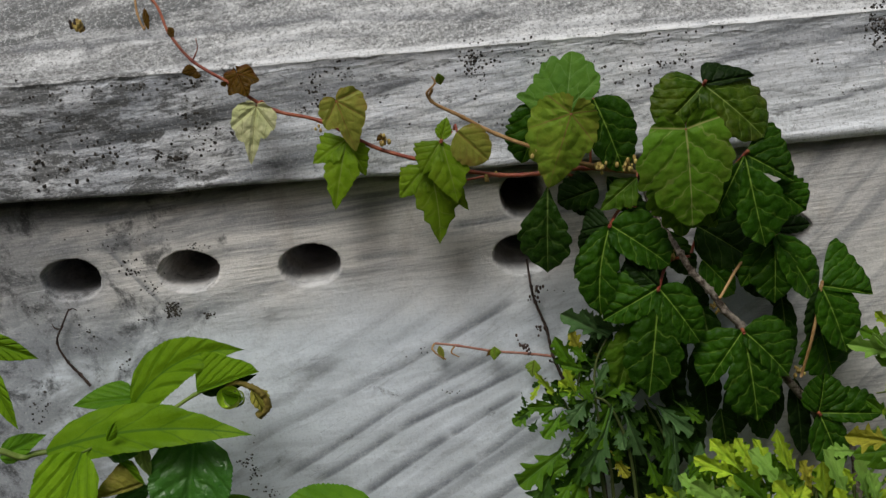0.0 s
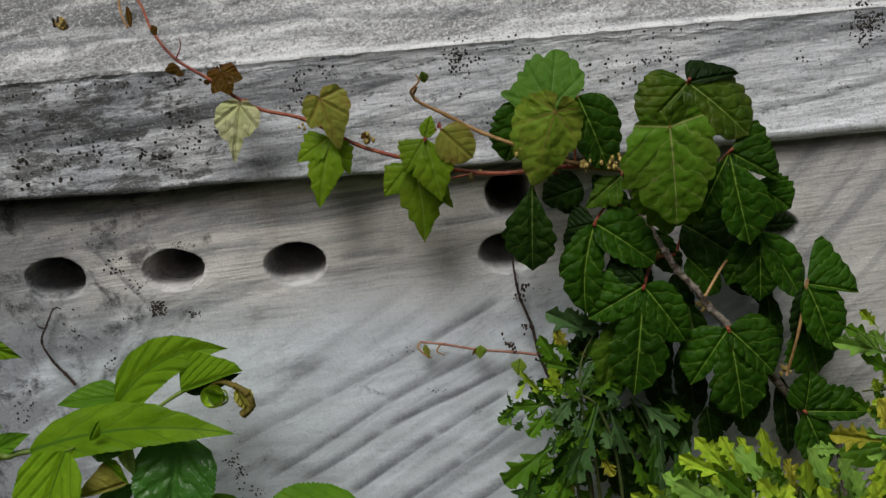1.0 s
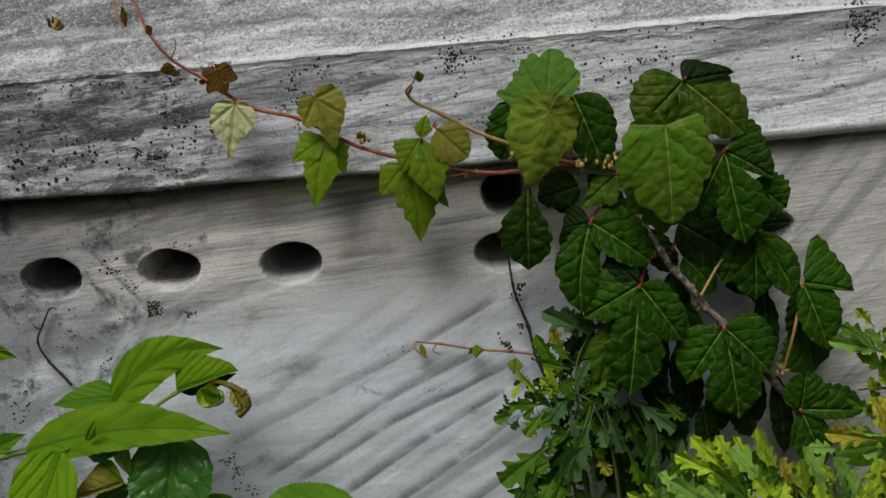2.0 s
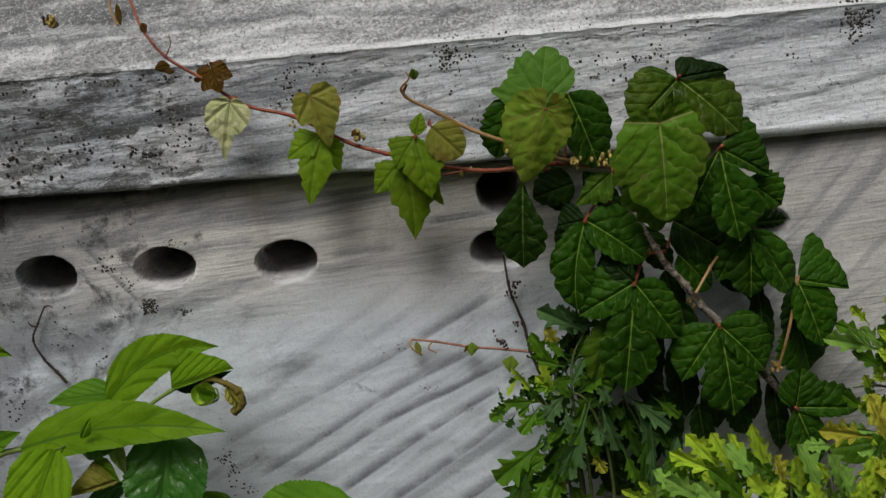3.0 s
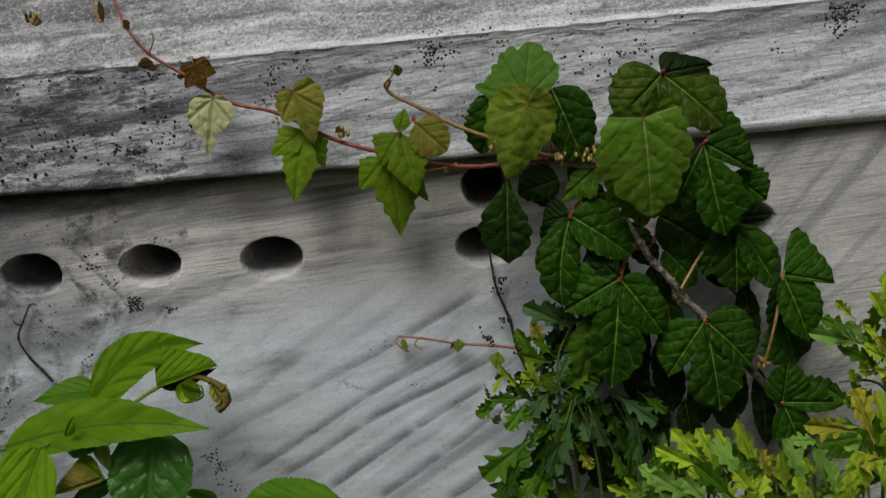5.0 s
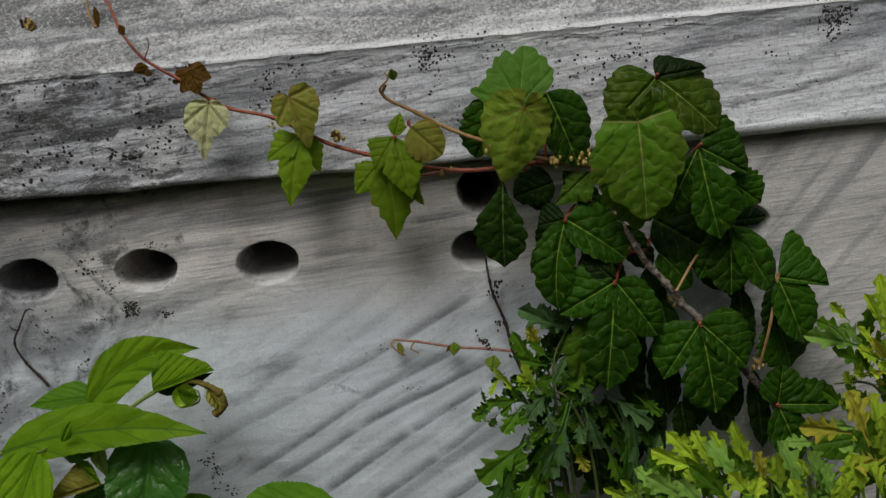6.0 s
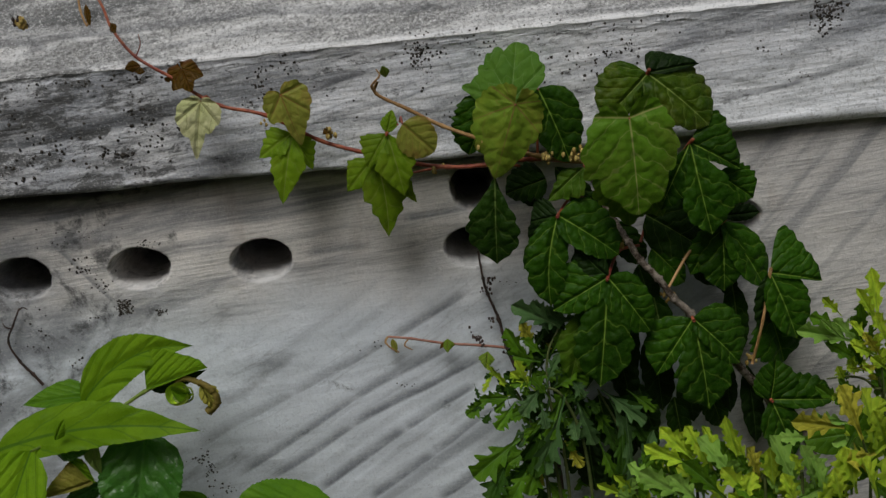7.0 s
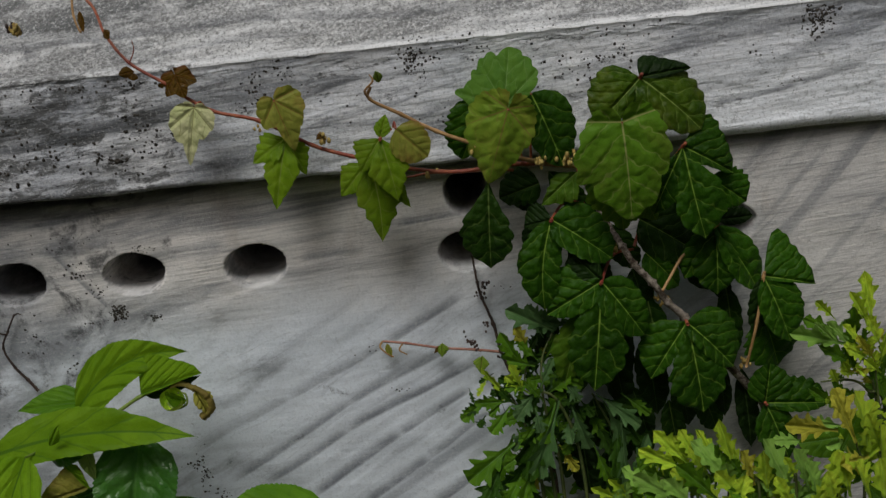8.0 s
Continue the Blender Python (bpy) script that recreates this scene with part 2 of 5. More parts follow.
    return n.done(colour, n.ramp(mottle, 0.3, 0.7, 0.62, 0.8), n.bump(height, 0.7, 0.0026), 0.35)


def leaf_material(name, body, second, vein, blush=0.0, blush_colour=(0.20, 0.05, 0.02), rough=0.42, ribs=4.6, slant=0.9, sink=1.0, thin=0.2, pucker_depth=0.75, rib_depth=0.30, side_tint=0.34, gloss=0.13, jitter=0.26):
    """A living leaf; its UV map holds the way along the nearest main vein and the way off it."""
    n = Nodes(name)
    uv = n.coords("UV")
    p = n.coords()
    u, v = n.split(uv)[:2]
    stray = n.math("MULTIPLY", n.math("SUBTRACT", n.noise(p, 60.0, 2), 0.5), jitter)
    phase = n.math("FRACT", n.math("MULTIPLY", n.math("ADD", n.math("MULTIPLY_ADD", v, -slant, u), stray), ribs))
    off = n.math("ABSOLUTE", n.math("SUBTRACT", phase, 0.5))
    side = n.ramp(off, 0.060, 0.015)
    side_soft = n.ramp(off, 0.30, 0.0)
    main = n.ramp(v, n.ramp(u, 0.0, 1.0, 0.012, 0.005), n.ramp(u, 0.0, 1.0, 0.005, 0.001))
    main_soft = n.ramp(v, 0.07, 0.0)
    net = n.cells(p, 330.0, "DISTANCE_TO_EDGE")
    net_line = n.ramp(net, 0.10, 0.02)
    patch = n.noise(p, 38.0, 5, 0.6)
    fleck = n.noise(p, 260.0, 4, 0.65)
    chance = n.chance()
    colour = n.mix(n.ramp(patch, 0.32, 0.70), body, second)
    tone = n.ramp(chance, 0.0, 1.0, 0.78, 1.18)
    grey = n.tree.nodes.new("ShaderNodeCombineColor")
    for i in range(3):
        n.put(grey.inputs[i], tone)
    colour = n.mix(1.0, colour, grey.outputs[0], "MULTIPLY")
    colour = n.mix(n.ramp(fleck, 0.50, 0.72, 0.0, 0.30), colour, tuple(0.45 * c for c in body))
    if blush:
        red = n.ramp(n.math("ADD", n.noise(p, 24.0, 5, 0.65), n.math("MULTIPLY", v, 0.25)), 0.50, 0.72, 0.0, blush)
        colour = n.mix(red, colour, blush_colour)
    colour = n.mix(n.math("MULTIPLY", net_line, 0.045), colour, vein)
    colour = n.mix(n.math("MULTIPLY", side, side_tint), colour, vein)
    colour = n.mix(n.math("MULTIPLY", main, 0.85), colour, vein)
    height = n.math("MULTIPLY", n.math("ADD", n.math("MAXIMUM", main_soft, n.math("MULTIPLY", side_soft, rib_depth)), n.math("MULTIPLY", net_line, 0.10)), -sink)
    pucker = n.tree.nodes.new("ShaderNodeTexVoronoi")
    pucker.feature = "SMOOTH_F1"
    n.put(pucker.inputs["Vector"], p)
    pucker.inputs["Scale"].default_value, pucker.inputs["Smoothness"].default_value = 150.0, 0.8
    dome = n.math("MULTIPLY", pucker.outputs["Distance"], pucker.outputs["Distance"])
    height = n.math("MULTIPLY_ADD", dome, -1.6 * pucker_depth * sink, height)
    height = n.math("MULTIPLY_ADD", fleck, 0.06, height)
    normal = n.bump(height, 0.85, 0.0028)
    n.done(colour, n.ramp(patch, 0.3, 0.7, rough - 0.06, rough + 0.1), normal, gloss)
    glow = n.tree.nodes.new("ShaderNodeBsdfTranslucent")
    n.put(glow.inputs["Color"], n.mix(0.5, colour, second))
    both = n.tree.nodes.new("ShaderNodeMixShader")
    both.inputs[0].default_value = thin
    n.tree.links.new(n.shader.outputs[0], both.inputs[1])
    n.tree.links.new(glow.outputs[0], both.inputs[2])
    n.tree.links.new(both.outputs[0], n.tree.nodes["Material Output"].inputs["Surface"])
    return n.mat


def stem_material(name, a, b, rough=0.5, scale=120.0):
    n = Nodes(name)
    p = n.coords()
    f = n.noise(p, scale, 6, 0.7)
    g = n.noise(p, scale * 0.25, 3, 0.6)
    colour = n.mix(n.ramp(n.math("MULTIPLY_ADD", g, 0.6, n.math("MULTIPLY", f, 0.6)), 0.46, 0.74), a, b)
    return n.done(colour, rough, n.bump(f, 0.7, 0.0012), 0.4 if rough < 0.8 else 0.08)


def soil_material():
    n = Nodes("damp_soil")
    p = n.coords()
    f = n.noise(p, 40.0, 9, 0.7)
    colour = n.mix(n.ramp(f, 0.35, 0.7), (0.030, 0.022, 0.015), (0.10, 0.075, 0.05))
    colour = n.mix(n.ramp(n.noise(p, 1.5, 5), 0.45, 0.62), colour, (0.05, 0.075, 0.02))
    return n.done(colour, 0.9, n.bump(f, 0.9, 0.01), 0.2)


MARBLE_WALL = veined_marble("veined_marble", False)
MARBLE_LID = veined_marble("weathered_marble", True)
SOIL = soil_material()
CRUST = stem_material("black_lichen", (0.020, 0.018, 0.016), (0.085, 0.075, 0.065), 0.9, 500)
IVY_DARK = leaf_material("ivy_leaf_dark", (0.014, 0.054, 0.0015), (0.026, 0.086, 0.002), (0.190, 0.300, 0.040), rough=0.44)
IVY_MOTTLED = leaf_material("ivy_leaf_mottled", (0.026, 0.068, 0.003), (0.075, 0.130, 0.006), (0.230, 0.300, 0.070), 0.35, (0.12, 0.10, 0.02), rough=0.38)
# the next two are ivy greens with shade mixed into the colour
IVY_SHADE = leaf_material("ivy_leaf_painted_shade", (0.011, 0.037, 0.002), (0.019, 0.055, 0.003), (0.120, 0.180, 0.040), rough=0.45)
IVY_DEEP_SHADE = leaf_material("ivy_leaf_painted_deep_shade", (0.007, 0.022, 0.002), (0.012, 0.032, 0.003), (0.050, 0.090, 0.022), rough=0.5)
IVY_FRESH = leaf_material("ivy_leaf_fresh", (0.050, 0.120, 0.006), (0.080, 0.165, 0.008), (0.200, 0.270, 0.060), 0.2, (0.10, 0.08, 0.02), rough=0.45, sink=0.7)
IVY_LIGHT = leaf_material("ivy_leaf_light", (0.100, 0.235, 0.012), (0.140, 0.300, 0.018), (0.360, 0.370, 0.130), 0.22, (0.17, 0.10, 0.03), rough=0.45, sink=0.6)
IVY_PALE = leaf_material("ivy_leaf_pale", (0.105, 0.255, 0.032), (0.145, 0.310, 0.034), (0.220, 0.340, 0.110), rough=0.5, sink=0.4, thin=0.4)
IVY_BRONZE = leaf_material("ivy_leaf_bronze", (0.130, 0.230, 0.020), (0.210, 0.290, 0.028), (0.240, 0.160, 0.050), 0.45, (0.17, 0.075, 0.025), rough=0.42, sink=0.6)
IVY_RUST = leaf_material("ivy_leaf_rust", (0.210, 0.235, 0.035), (0.280, 0.290, 0.050), (0.260, 0.110, 0.040), 0.7, (0.25, 0.10, 0.035), rough=0.36, sink=0.5, thin=0.35, rib_depth=0.25)
IVY_YOUNG = leaf_material("ivy_leaf_young", (0.118, 0.222, 0.008), (0.180, 0.295, 0.012), (0.230, 0.280, 0.060), 0.30, (0.15, 0.10, 0.02), rough=0.4, sink=0.4, thin=0.35)
IVY_SILVER = leaf_material("ivy_leaf_silver", (0.403, 0.437, 0.187), (0.554, 0.535, 0.317), (0.200, 0.200, 0.060), 0.6, (0.15, 0.17, 0.03), rough=0.4, sink=0.8, rib_depth=0.2, side_tint=0.5)
IVY_BROWN = leaf_material("ivy_leaf_brown", (0.10, 0.050, 0.008), (0.15, 0.095, 0.012), (0.18, 0.06, 0.02), 0.8, (0.10, 0.022, 0.008), rough=0.3, thin=0.35)
SHRUB_LIGHT = leaf_material("shrub_leaf", (0.150, 0.300, 0.008), (0.210, 0.380, 0.012), (0.050, 0.130, 0.010), rough=0.45, ribs=4.4, slant=2.2, sink=1.1, thin=0.35, pucker_depth=0.15, rib_depth=0.5, side_tint=0.55, jitter=0.06)
SHRUB_MID = leaf_material("shrub_leaf_mid", (0.085, 0.220, 0.010), (0.125, 0.275, 0.014), (0.060, 0.150, 0.014), rough=0.45, ribs=4.4, slant=2.2, sink=0.8, thin=0.3, pucker_depth=0.15, rib_depth=0.4, side_tint=0.30, jitter=0.07)
SHRUB_PALE = leaf_material("shrub_leaf_pale", (0.200, 0.300, 0.060), (0.260, 0.370, 0.080), (0.160, 0.250, 0.050), rough=0.5, thin=0.3, pucker_depth=0.2)
SHRUB_DARK = leaf_material("shrub_leaf_dark", (0.034, 0.125, 0.014), (0.055, 0.165, 0.020), (0.060, 0.170, 0.021), rough=0.30, ribs=4.4, slant=1.0, thin=0.2, pucker_depth=0.25, rib_depth=0.5, gloss=0.4)
SHRUB_BROWN = leaf_material("shrub_leaf_withered", (0.240, 0.240, 0.036), (0.330, 0.300, 0.048), (0.200, 0.150, 0.040), 0.8, (0.13, 0.065, 0.02), rough=0.5)
HERB_GREEN = leaf_material("herb_leaf", (0.068, 0.180, 0.008), (0.120, 0.250, 0.012), (0.150, 0.270, 0.080), rough=0.45, sink=0.4, thin=0.3)
# darker copy of the herb green, with inner shade put into its colour
HERB_SHADE = leaf_material("herb_leaf_painted_shade", (0.018, 0.055, 0.004), (0.032, 0.080, 0.006), (0.060, 0.120, 0.030), rough=0.5, sink=0.4)
HERB_BLUE = leaf_material("herb_leaf_old", (0.060, 0.140, 0.040), (0.110, 0.200, 0.070), (0.150, 0.230, 0.100), rough=0.40, sink=0.4)
HERB_PALE = leaf_material("herb_leaf_pale", (0.200, 0.400, 0.055), (0.310, 0.500, 0.100), (0.260, 0.400, 0.120), rough=0.45, sink=0.4, thin=0.15)
HERB_LIME = leaf_material("herb_leaf_lime", (0.310, 0.520, 0.030), (0.560, 0.680, 0.050), (0.240, 0.380, 0.070), rough=0.5, sink=0.4, thin=0.15)
HERB_YELLOW = leaf_material("herb_leaf_yellow", (0.460, 0.430, 0.042), (0.540, 0.520, 0.060), (0.280, 0.280, 0.050), 0.3, (0.22, 0.12, 0.03), rough=0.55)
STEM_RED = stem_material("red_stem", (0.20, 0.036, 0.024), (0.34, 0.10, 0.045), 0.42, 160)
STEM_TAN = stem_material("tan_stem", (0.26, 0.14, 0.05), (0.40, 0.24, 0.10), 0.45, 160)
STEM_PINK = stem_material("pink_stem", (0.26, 0.105, 0.075), (0.36, 0.18, 0.13), 0.45, 160)
STEM_WOOD = stem_material("grey_bark", (0.045, 0.032, 0.022), (0.28, 0.24, 0.20), 0.85, 320)
STEM_TWIG = stem_material("dark_twig", (0.020, 0.012, 0.010), (0.075, 0.045, 0.035), 0.7, 300)
STEM_HERB = stem_material("herb_stem", (0.050, 0.075, 0.015), (0.090, 0.110, 0.030), 0.6, 160)
STEM_GREEN = stem_material("green_stem", (0.13, 0.20, 0.03), (0.20, 0.26, 0.06), 0.5, 160)
BUD = stem_material("straw_buds", (0.24, 0.15, 0.035), (0.55, 0.42, 0.13), 0.7, 300)


# ---- mesh helpers ----
def mesh_from(name, verts, faces, material, uvs=None, smooth=True):
    me = bpy.data.meshes.new(name)
    me.from_pydata([tuple(v) for v in verts], [], faces)
    me.materials.append(material)
    if uvs is not None:
        layer = me.uv_layers.new(name="veins")
        idx = np.empty(len(me.loops), dtype=np.int32)
        me.loops.foreach_get("vertex_index", idx)
        layer.data.foreach_set("uv", np.asarray(uvs, dtype=np.float32)[idx].ravel())
    if smooth:
        me.polygons.foreach_set("use_smooth", [True] * len(me.polygons))
    me.update()
    return me


def part(name, me, parent, m=None, label=""):
    """Links a mesh under a thing or a part; m is its pose in the world."""
    ob = new(name, me)
    ob.parent = parent
    ob.matrix_basis = world_of(parent).inverted() @ (m if m is not None else Matrix())
    return tagged(ob, label) if label else ob


def world_of(ob):
    return world_of(ob.parent) @ ob.matrix_basis if ob.parent else ob.matrix_basis.copy()


def thing(name, at, label, category, group=""):
    ob = new(name)
    ob.empty_display_size = 0.05
    ob.matrix_basis = Matrix.Translation(at)
    return tagged(ob, label, category, group)


def grid_faces(rows, cols):
    return [(r * cols + c, r * cols + c + 1, (r + 1) * cols + c + 1, (r + 1) * cols + c) for r in range(rows - 1) for c in range(cols - 1)]


def smooth_line(points, steps=10):
    """A curve through the points."""
    p = [Vector(q) for q in points]
    p = [p[0] * 2 - p[1], *p, p[-1] * 2 - p[-2]]
    out = []
    for i in range(1, len(p) - 2):
        a, b, c, d = p[i - 1:i + 3]
        for k in range(steps):
            t = k / steps
            out.append(0.5 * (2 * b + (c - a) * t + (2 * a - 5 * b + 4 * c - d) * t * t + (3 * b - a - 3 * c + d) * t ** 3))
    out.append(p[-2])
    return out


def tube(name, points, r0, r1, material, knots=0.0, seed=1, sides=8, steps=10):
    """A tapering stem through the points, with swollen nodes where they lie."""
    line = smooth_line(points, steps)
    rng = random.Random(seed)
    verts, n = [], len(line)
    for i, c in enumerate(line):
        ahead = (line[min(i + 1, n - 1)] - line[max(i - 1, 0)]).normalized()
        across = ahead.cross(Vector((0.13, -1, 0.21))).normalized()
        over = ahead.cross(across)
        r = r0 + (r1 - r0) * i / (n - 1)
        if i % steps == 0 and 0 < i < n - 1:
            r *= 1 + knots
        for k in range(sides):
            a = 2 * math.pi * k / sides
            q = r * (1 + knots * 0.35 * rng.uniform(-1, 1))
            verts.append(c + (across * math.cos(a) + over * math.sin(a)) * q)
    faces = [(i * sides + k, i * sides + (k + 1) % sides, (i + 1) * sides + (k + 1) % sides, (i + 1) * sides + k) for i in range(n - 1) for k in range(sides)]
    faces.append(tuple(range(sides)))
    faces.append(tuple((n - 1) * sides + k for k in reversed(range(sides))))
    return mesh_from(name, verts, faces, material)


def leaf_pose(base, tip, face=(0, -1, 0.30)):
    """A pose with the origin at base, y towards tip and z towards the leaf's upper side."""
    base, tip = Vector(base), Vector(tip)
    y = (tip - base).normalized()
    z = Vector(face)
    z = (z - y * z.dot(y)).normalized()
    x = y.cross(z)
    return Matrix.Translation(base) @ Matrix((x, y, z)).transposed().to_4x4(), (tip - base).length


def ease(v, a, b):
    t = min(1.0, max(0.0, (v - a) / (b - a)))
    return t * t * (3 - 2 * t)


# half outlines of toothed leaflets: share of the length, share of the half width
OUTLINES = {
    "fan": [(0, 0.03), (0.10, 0.16), (0.24, 0.42), (0.40, 0.80), (0.54, 1.0), (0.68, 1.0), (0.79, 0.84), (0.88, 0.58), (0.94, 0.22), (1, 0)],
    "side": [(0, 0.06), (0.07, 0.38), (0.18, 0.74), (0.34, 0.97), (0.50, 1.0), (0.66, 0.94), (0.79, 0.76), (0.89, 0.48), (0.95, 0.18), (1, 0)],
    "ovate": [(0, 0.10), (0.04, 0.46), (0.12, 0.82), (0.26, 1.0), (0.44, 0.96), (0.60, 0.78), (0.75, 0.52), (0.88, 0.24), (0.95, 0.09), (1, 0)],
    "cut": [(0, 0.04), (0.12, 0.36), (0.28, 0.80), (0.42, 1.0), (0.52, 0.94), (0.58, 0.72), (0.68, 0.66), (0.75, 0.46), (0.86, 0.27), (1, 0)],
    "oval": [(0, 0.05), (0.15, 0.60), (0.35, 1.0), (0.55, 0.95), (0.80, 0.50), (1, 0)],
    "round": [(0, 0.10), (0.04, 0.48), (0.14, 0.82), (0.30, 1.0), (0.52, 1.0), (0.70, 0.86), (0.84, 0.66), (0.93, 0.38), (1, 0)],
    "wing": [(0, 0.20), (0.03, 0.62), (0.10, 0.90), (0.22, 1.0), (0.38, 0.93), (0.55, 0.72), (0.75, 0.50), (0.90, 0.30), (1, 0)],
}
# lobed leaves: for either half, degrees off the midrib and share of the length; then the main veins' degrees
LOBED = {
    "heart": ([(0, 1), (9, 0.93), (21, 0.82), (34, 0.69), (42, 0.73), (56, 0.62), (77, 0.44), (102, 0.33), (128, 0.28), (150, 0.20), (170, 0.05)],
              [(0, 1), (12, 0.93), (24, 0.81), (29, 0.71), (45, 0.63), (66, 0.46), (100, 0.34), (126, 0.30), (150, 0.22), (170, 0.05)], (0, 100, -100)),
    "bronze": ([(0, 1), (8, 0.88), (18, 0.81), (39, 0.67), (60, 0.54), (93, 0.41), (127, 0.29), (172, 0.22)],
               [(0, 1), (14, 0.82), (28, 0.62), (42, 0.54), (75, 0.38), (118, 0.29), (172, 0.22)], (0, 52, -52, 110, -110)),
    "fan": ([(0, 1), (14, 0.98), (25, 0.91), (45, 0.78), (60, 0.50), (90, 0.32), (130, 0.25), (170, 0.10)],
            [(0, 1), (12, 0.91), (23, 0.96), (43, 0.82), (62, 0.74), (80, 0.88), (90, 0.62), (115, 0.40), (170, 0.10)], (0, 38, -34, -78, 80)),
    "silver": ([(0, 1), (7, 0.80), (13, 0.68), (29, 0.62), (48, 0.54), (75, 0.41), (105, 0.21), (160, 0.05)],
               [(0, 1), (6, 0.78), (14, 0.58), (31, 0.54), (57, 0.46), (76, 0.37), (102, 0.20), (160, 0.05)], (0, 44, -44, 90, -90)),
    "rust": ([(0, 1), (9, 0.74), (17, 0.48), (24, 0.50), (36, 0.58), (59, 0.45), (112, 0.29), (160, 0.08)],
             [(0, 1), (12, 0.81), (35, 0.63), (70, 0.55), (104, 0.44), (138, 0.26), (165, 0.08)], (0, 45, -40, -95)),
    "crumpled": ([(0, 1), (20, 0.8), (45, 0.9), (70, 0.62), (110, 0.60), (165, 0.3)],
                 [(0, 1), (25, 0.75), (50, 0.85), (80, 0.6), (120, 0.55), (165, 0.3)], (0, 50, -50)),
}


def eased(q, points):
    """A soft curve through outline points."""
    for (a, p), (b, r) in zip(points, points[1:]):
        if q <= b:
            t = (q - a) / (b - a)
            return p + (r - p) * (0.55 * t + 0.45 * t * t * (3 - 2 * t))
    return points[-1][1]


def scallop(k, bite):
    """The edge between two teeth, rounded, with each tooth leaning forward."""
    k = k % 1
    return 1 - 1.5 * bite * (1 - math.sin(math.pi * k ** 1.7) ** 0.7)


def leaflet_blade(length, right, left, material, seed=0, outline="side", bend=0.0, teeth=4, bite=0.09, arch=0.10, fold=0.10, curl=0.12,
                  puff=0.010, ribs=4.6, slant=0.9, wave=0.012):
    """A toothed leaflet along y; right and left are its half widths. arch: rise of the middle; fold: rise of the halves off the midrib."""
    rng = random.Random(seed)
    rows, half = 60, 10
    lag = {-1: rng.uniform(0, 1), 1: rng.uniform(0, 1)}
    skew = {-1: rng.uniform(-0.04, 0.04), 1: rng.uniform(-0.04, 0.04)}
    o2 = rng.uniform(0, 6)
    verts, uvs = [], []
    for i in range(rows):
        s = i / (rows - 1)
        for j in range(-half, half + 1):
            e, sgn = j / half, 1 if j > 0 else -1
            w = (right if j > 0 else left) / length * eased(min(1.0, s * (1 + skew[sgn] * 4 * (1 - s))), OUTLINES[outline])
            lim = scallop(s * teeth * 1.5 + lag[sgn], bite * ease(s, 0.12, 0.5))
            x = e * w * (1 + (lim - 1) * abs(e) ** 4)
            v = abs(x)
            sway = bend * 4 * s * (1 - s)
            dome = abs(math.cos(math.pi * (s - slant * v) * ribs)) ** 0.7 * min(1, v * 12)
            z = arch * (4 * s * (1 - s)) * 0.5 + fold * v - curl * e * e * w + puff * 0.55 * dome * (1 - 0.5 * e * e)
            z += wave * math.sin(8 * s + o2 + (2.1 if j > 0 else 0)) * abs(e) + puff * 0.7 * noise.noise((x * 9, s * 9, seed)) * min(1, v * 9)
            verts.append((length * (x + sway), length * s, length * z))
            uvs.append((s, v))
    return mesh_from("blade", verts, grid_faces(rows, 2 * half + 1), material, uvs)


def radial_blade(length, kind, material, seed=0, teeth=11, bite=0.06, fold=0.02, cup=0.12, wave=0.015, puff=0.006, arch=0.10, ribs=4.6, slant=0.9):
    """A lobed leaf whose main veins part at the origin."""
    rng = random.Random(seed)
    one, two, veins = LOBED[kind]
    veins = [radians(a) for a in veins]
    turns, rings = 181, 18
    o = rng.uniform(0, 1)
    verts, uvs = [], []
    for i in range(turns):
        d = -172 + 344 * i / (turns - 1)
        th = radians(d)
        edge = eased(min(abs(d), 172), one if d > 0 else two) if abs(d) < (one if d > 0 else two)[-1][0] else (one if d > 0 else two)[-1][1]
        edge *= scallop(i / (turns - 1) * teeth * 1.6 + o, bite * ease(abs(d), 3, 14))
        for j in range(rings):
            e = (j / (rings - 1)) ** 0.85
            r = edge * e
            x, y = r * math.sin(th), r * math.cos(th)
            off = sorted((abs(th - a), a) for a in veins)
            a = off[0][1]
            u, v = r * math.cos(th - a), abs(r * math.sin(th - a))
            between = v / max(1e-6, v + r * abs(math.sin(th - off[1][1]))) if off[1][0] < 1.4 else 1
            u = max(u, 0)
            dome = abs(math.cos(math.pi * (u - slant * v) * ribs)) ** 0.7 * min(1, v * 12)
            z = fold * min(v, 0.2) * (1 - between * 0.9) + arch * 2 * max(0, y) * (1 - max(0, y)) - cup * r * r * 0.6 * abs(math.sin(th)) + puff * 0.6 * dome
            z += (abs(x) * fold if abs(fold) > 0.1 else 0) + wave * e * e * math.sin(5 * th + seed) + 0.012 * noise.noise((x * 8, y * 8, seed))
            verts.append((length * x, length * y, length * z))
            uvs.append((u, v))
    faces = []
    for i in range(turns - 1):
        for j in range(rings - 1):
            q = (i * rings + j, i * rings + j + 1, (i + 1) * rings + j + 1, (i + 1) * rings + j)
            faces.append(q[::-1] if j else (q[2], q[1], q[0]))
    return mesh_from("blade", verts, faces, material, uvs)


# ---- the marble tomb ----
LIP, LIP_RISE = 0.5306, -0.0032
EDGE, EDGE_RISE = 0.6366, 0.0082
FINE = np.arange(-0.49, 0.4901, 0.0016)
COLUMNS = [-1.25, -1.0, -0.8, -0.65, -0.57, -0.52, *FINE.tolist(), 0.52, 0.57, 0.65, 0.8, 1.0, 1.25]
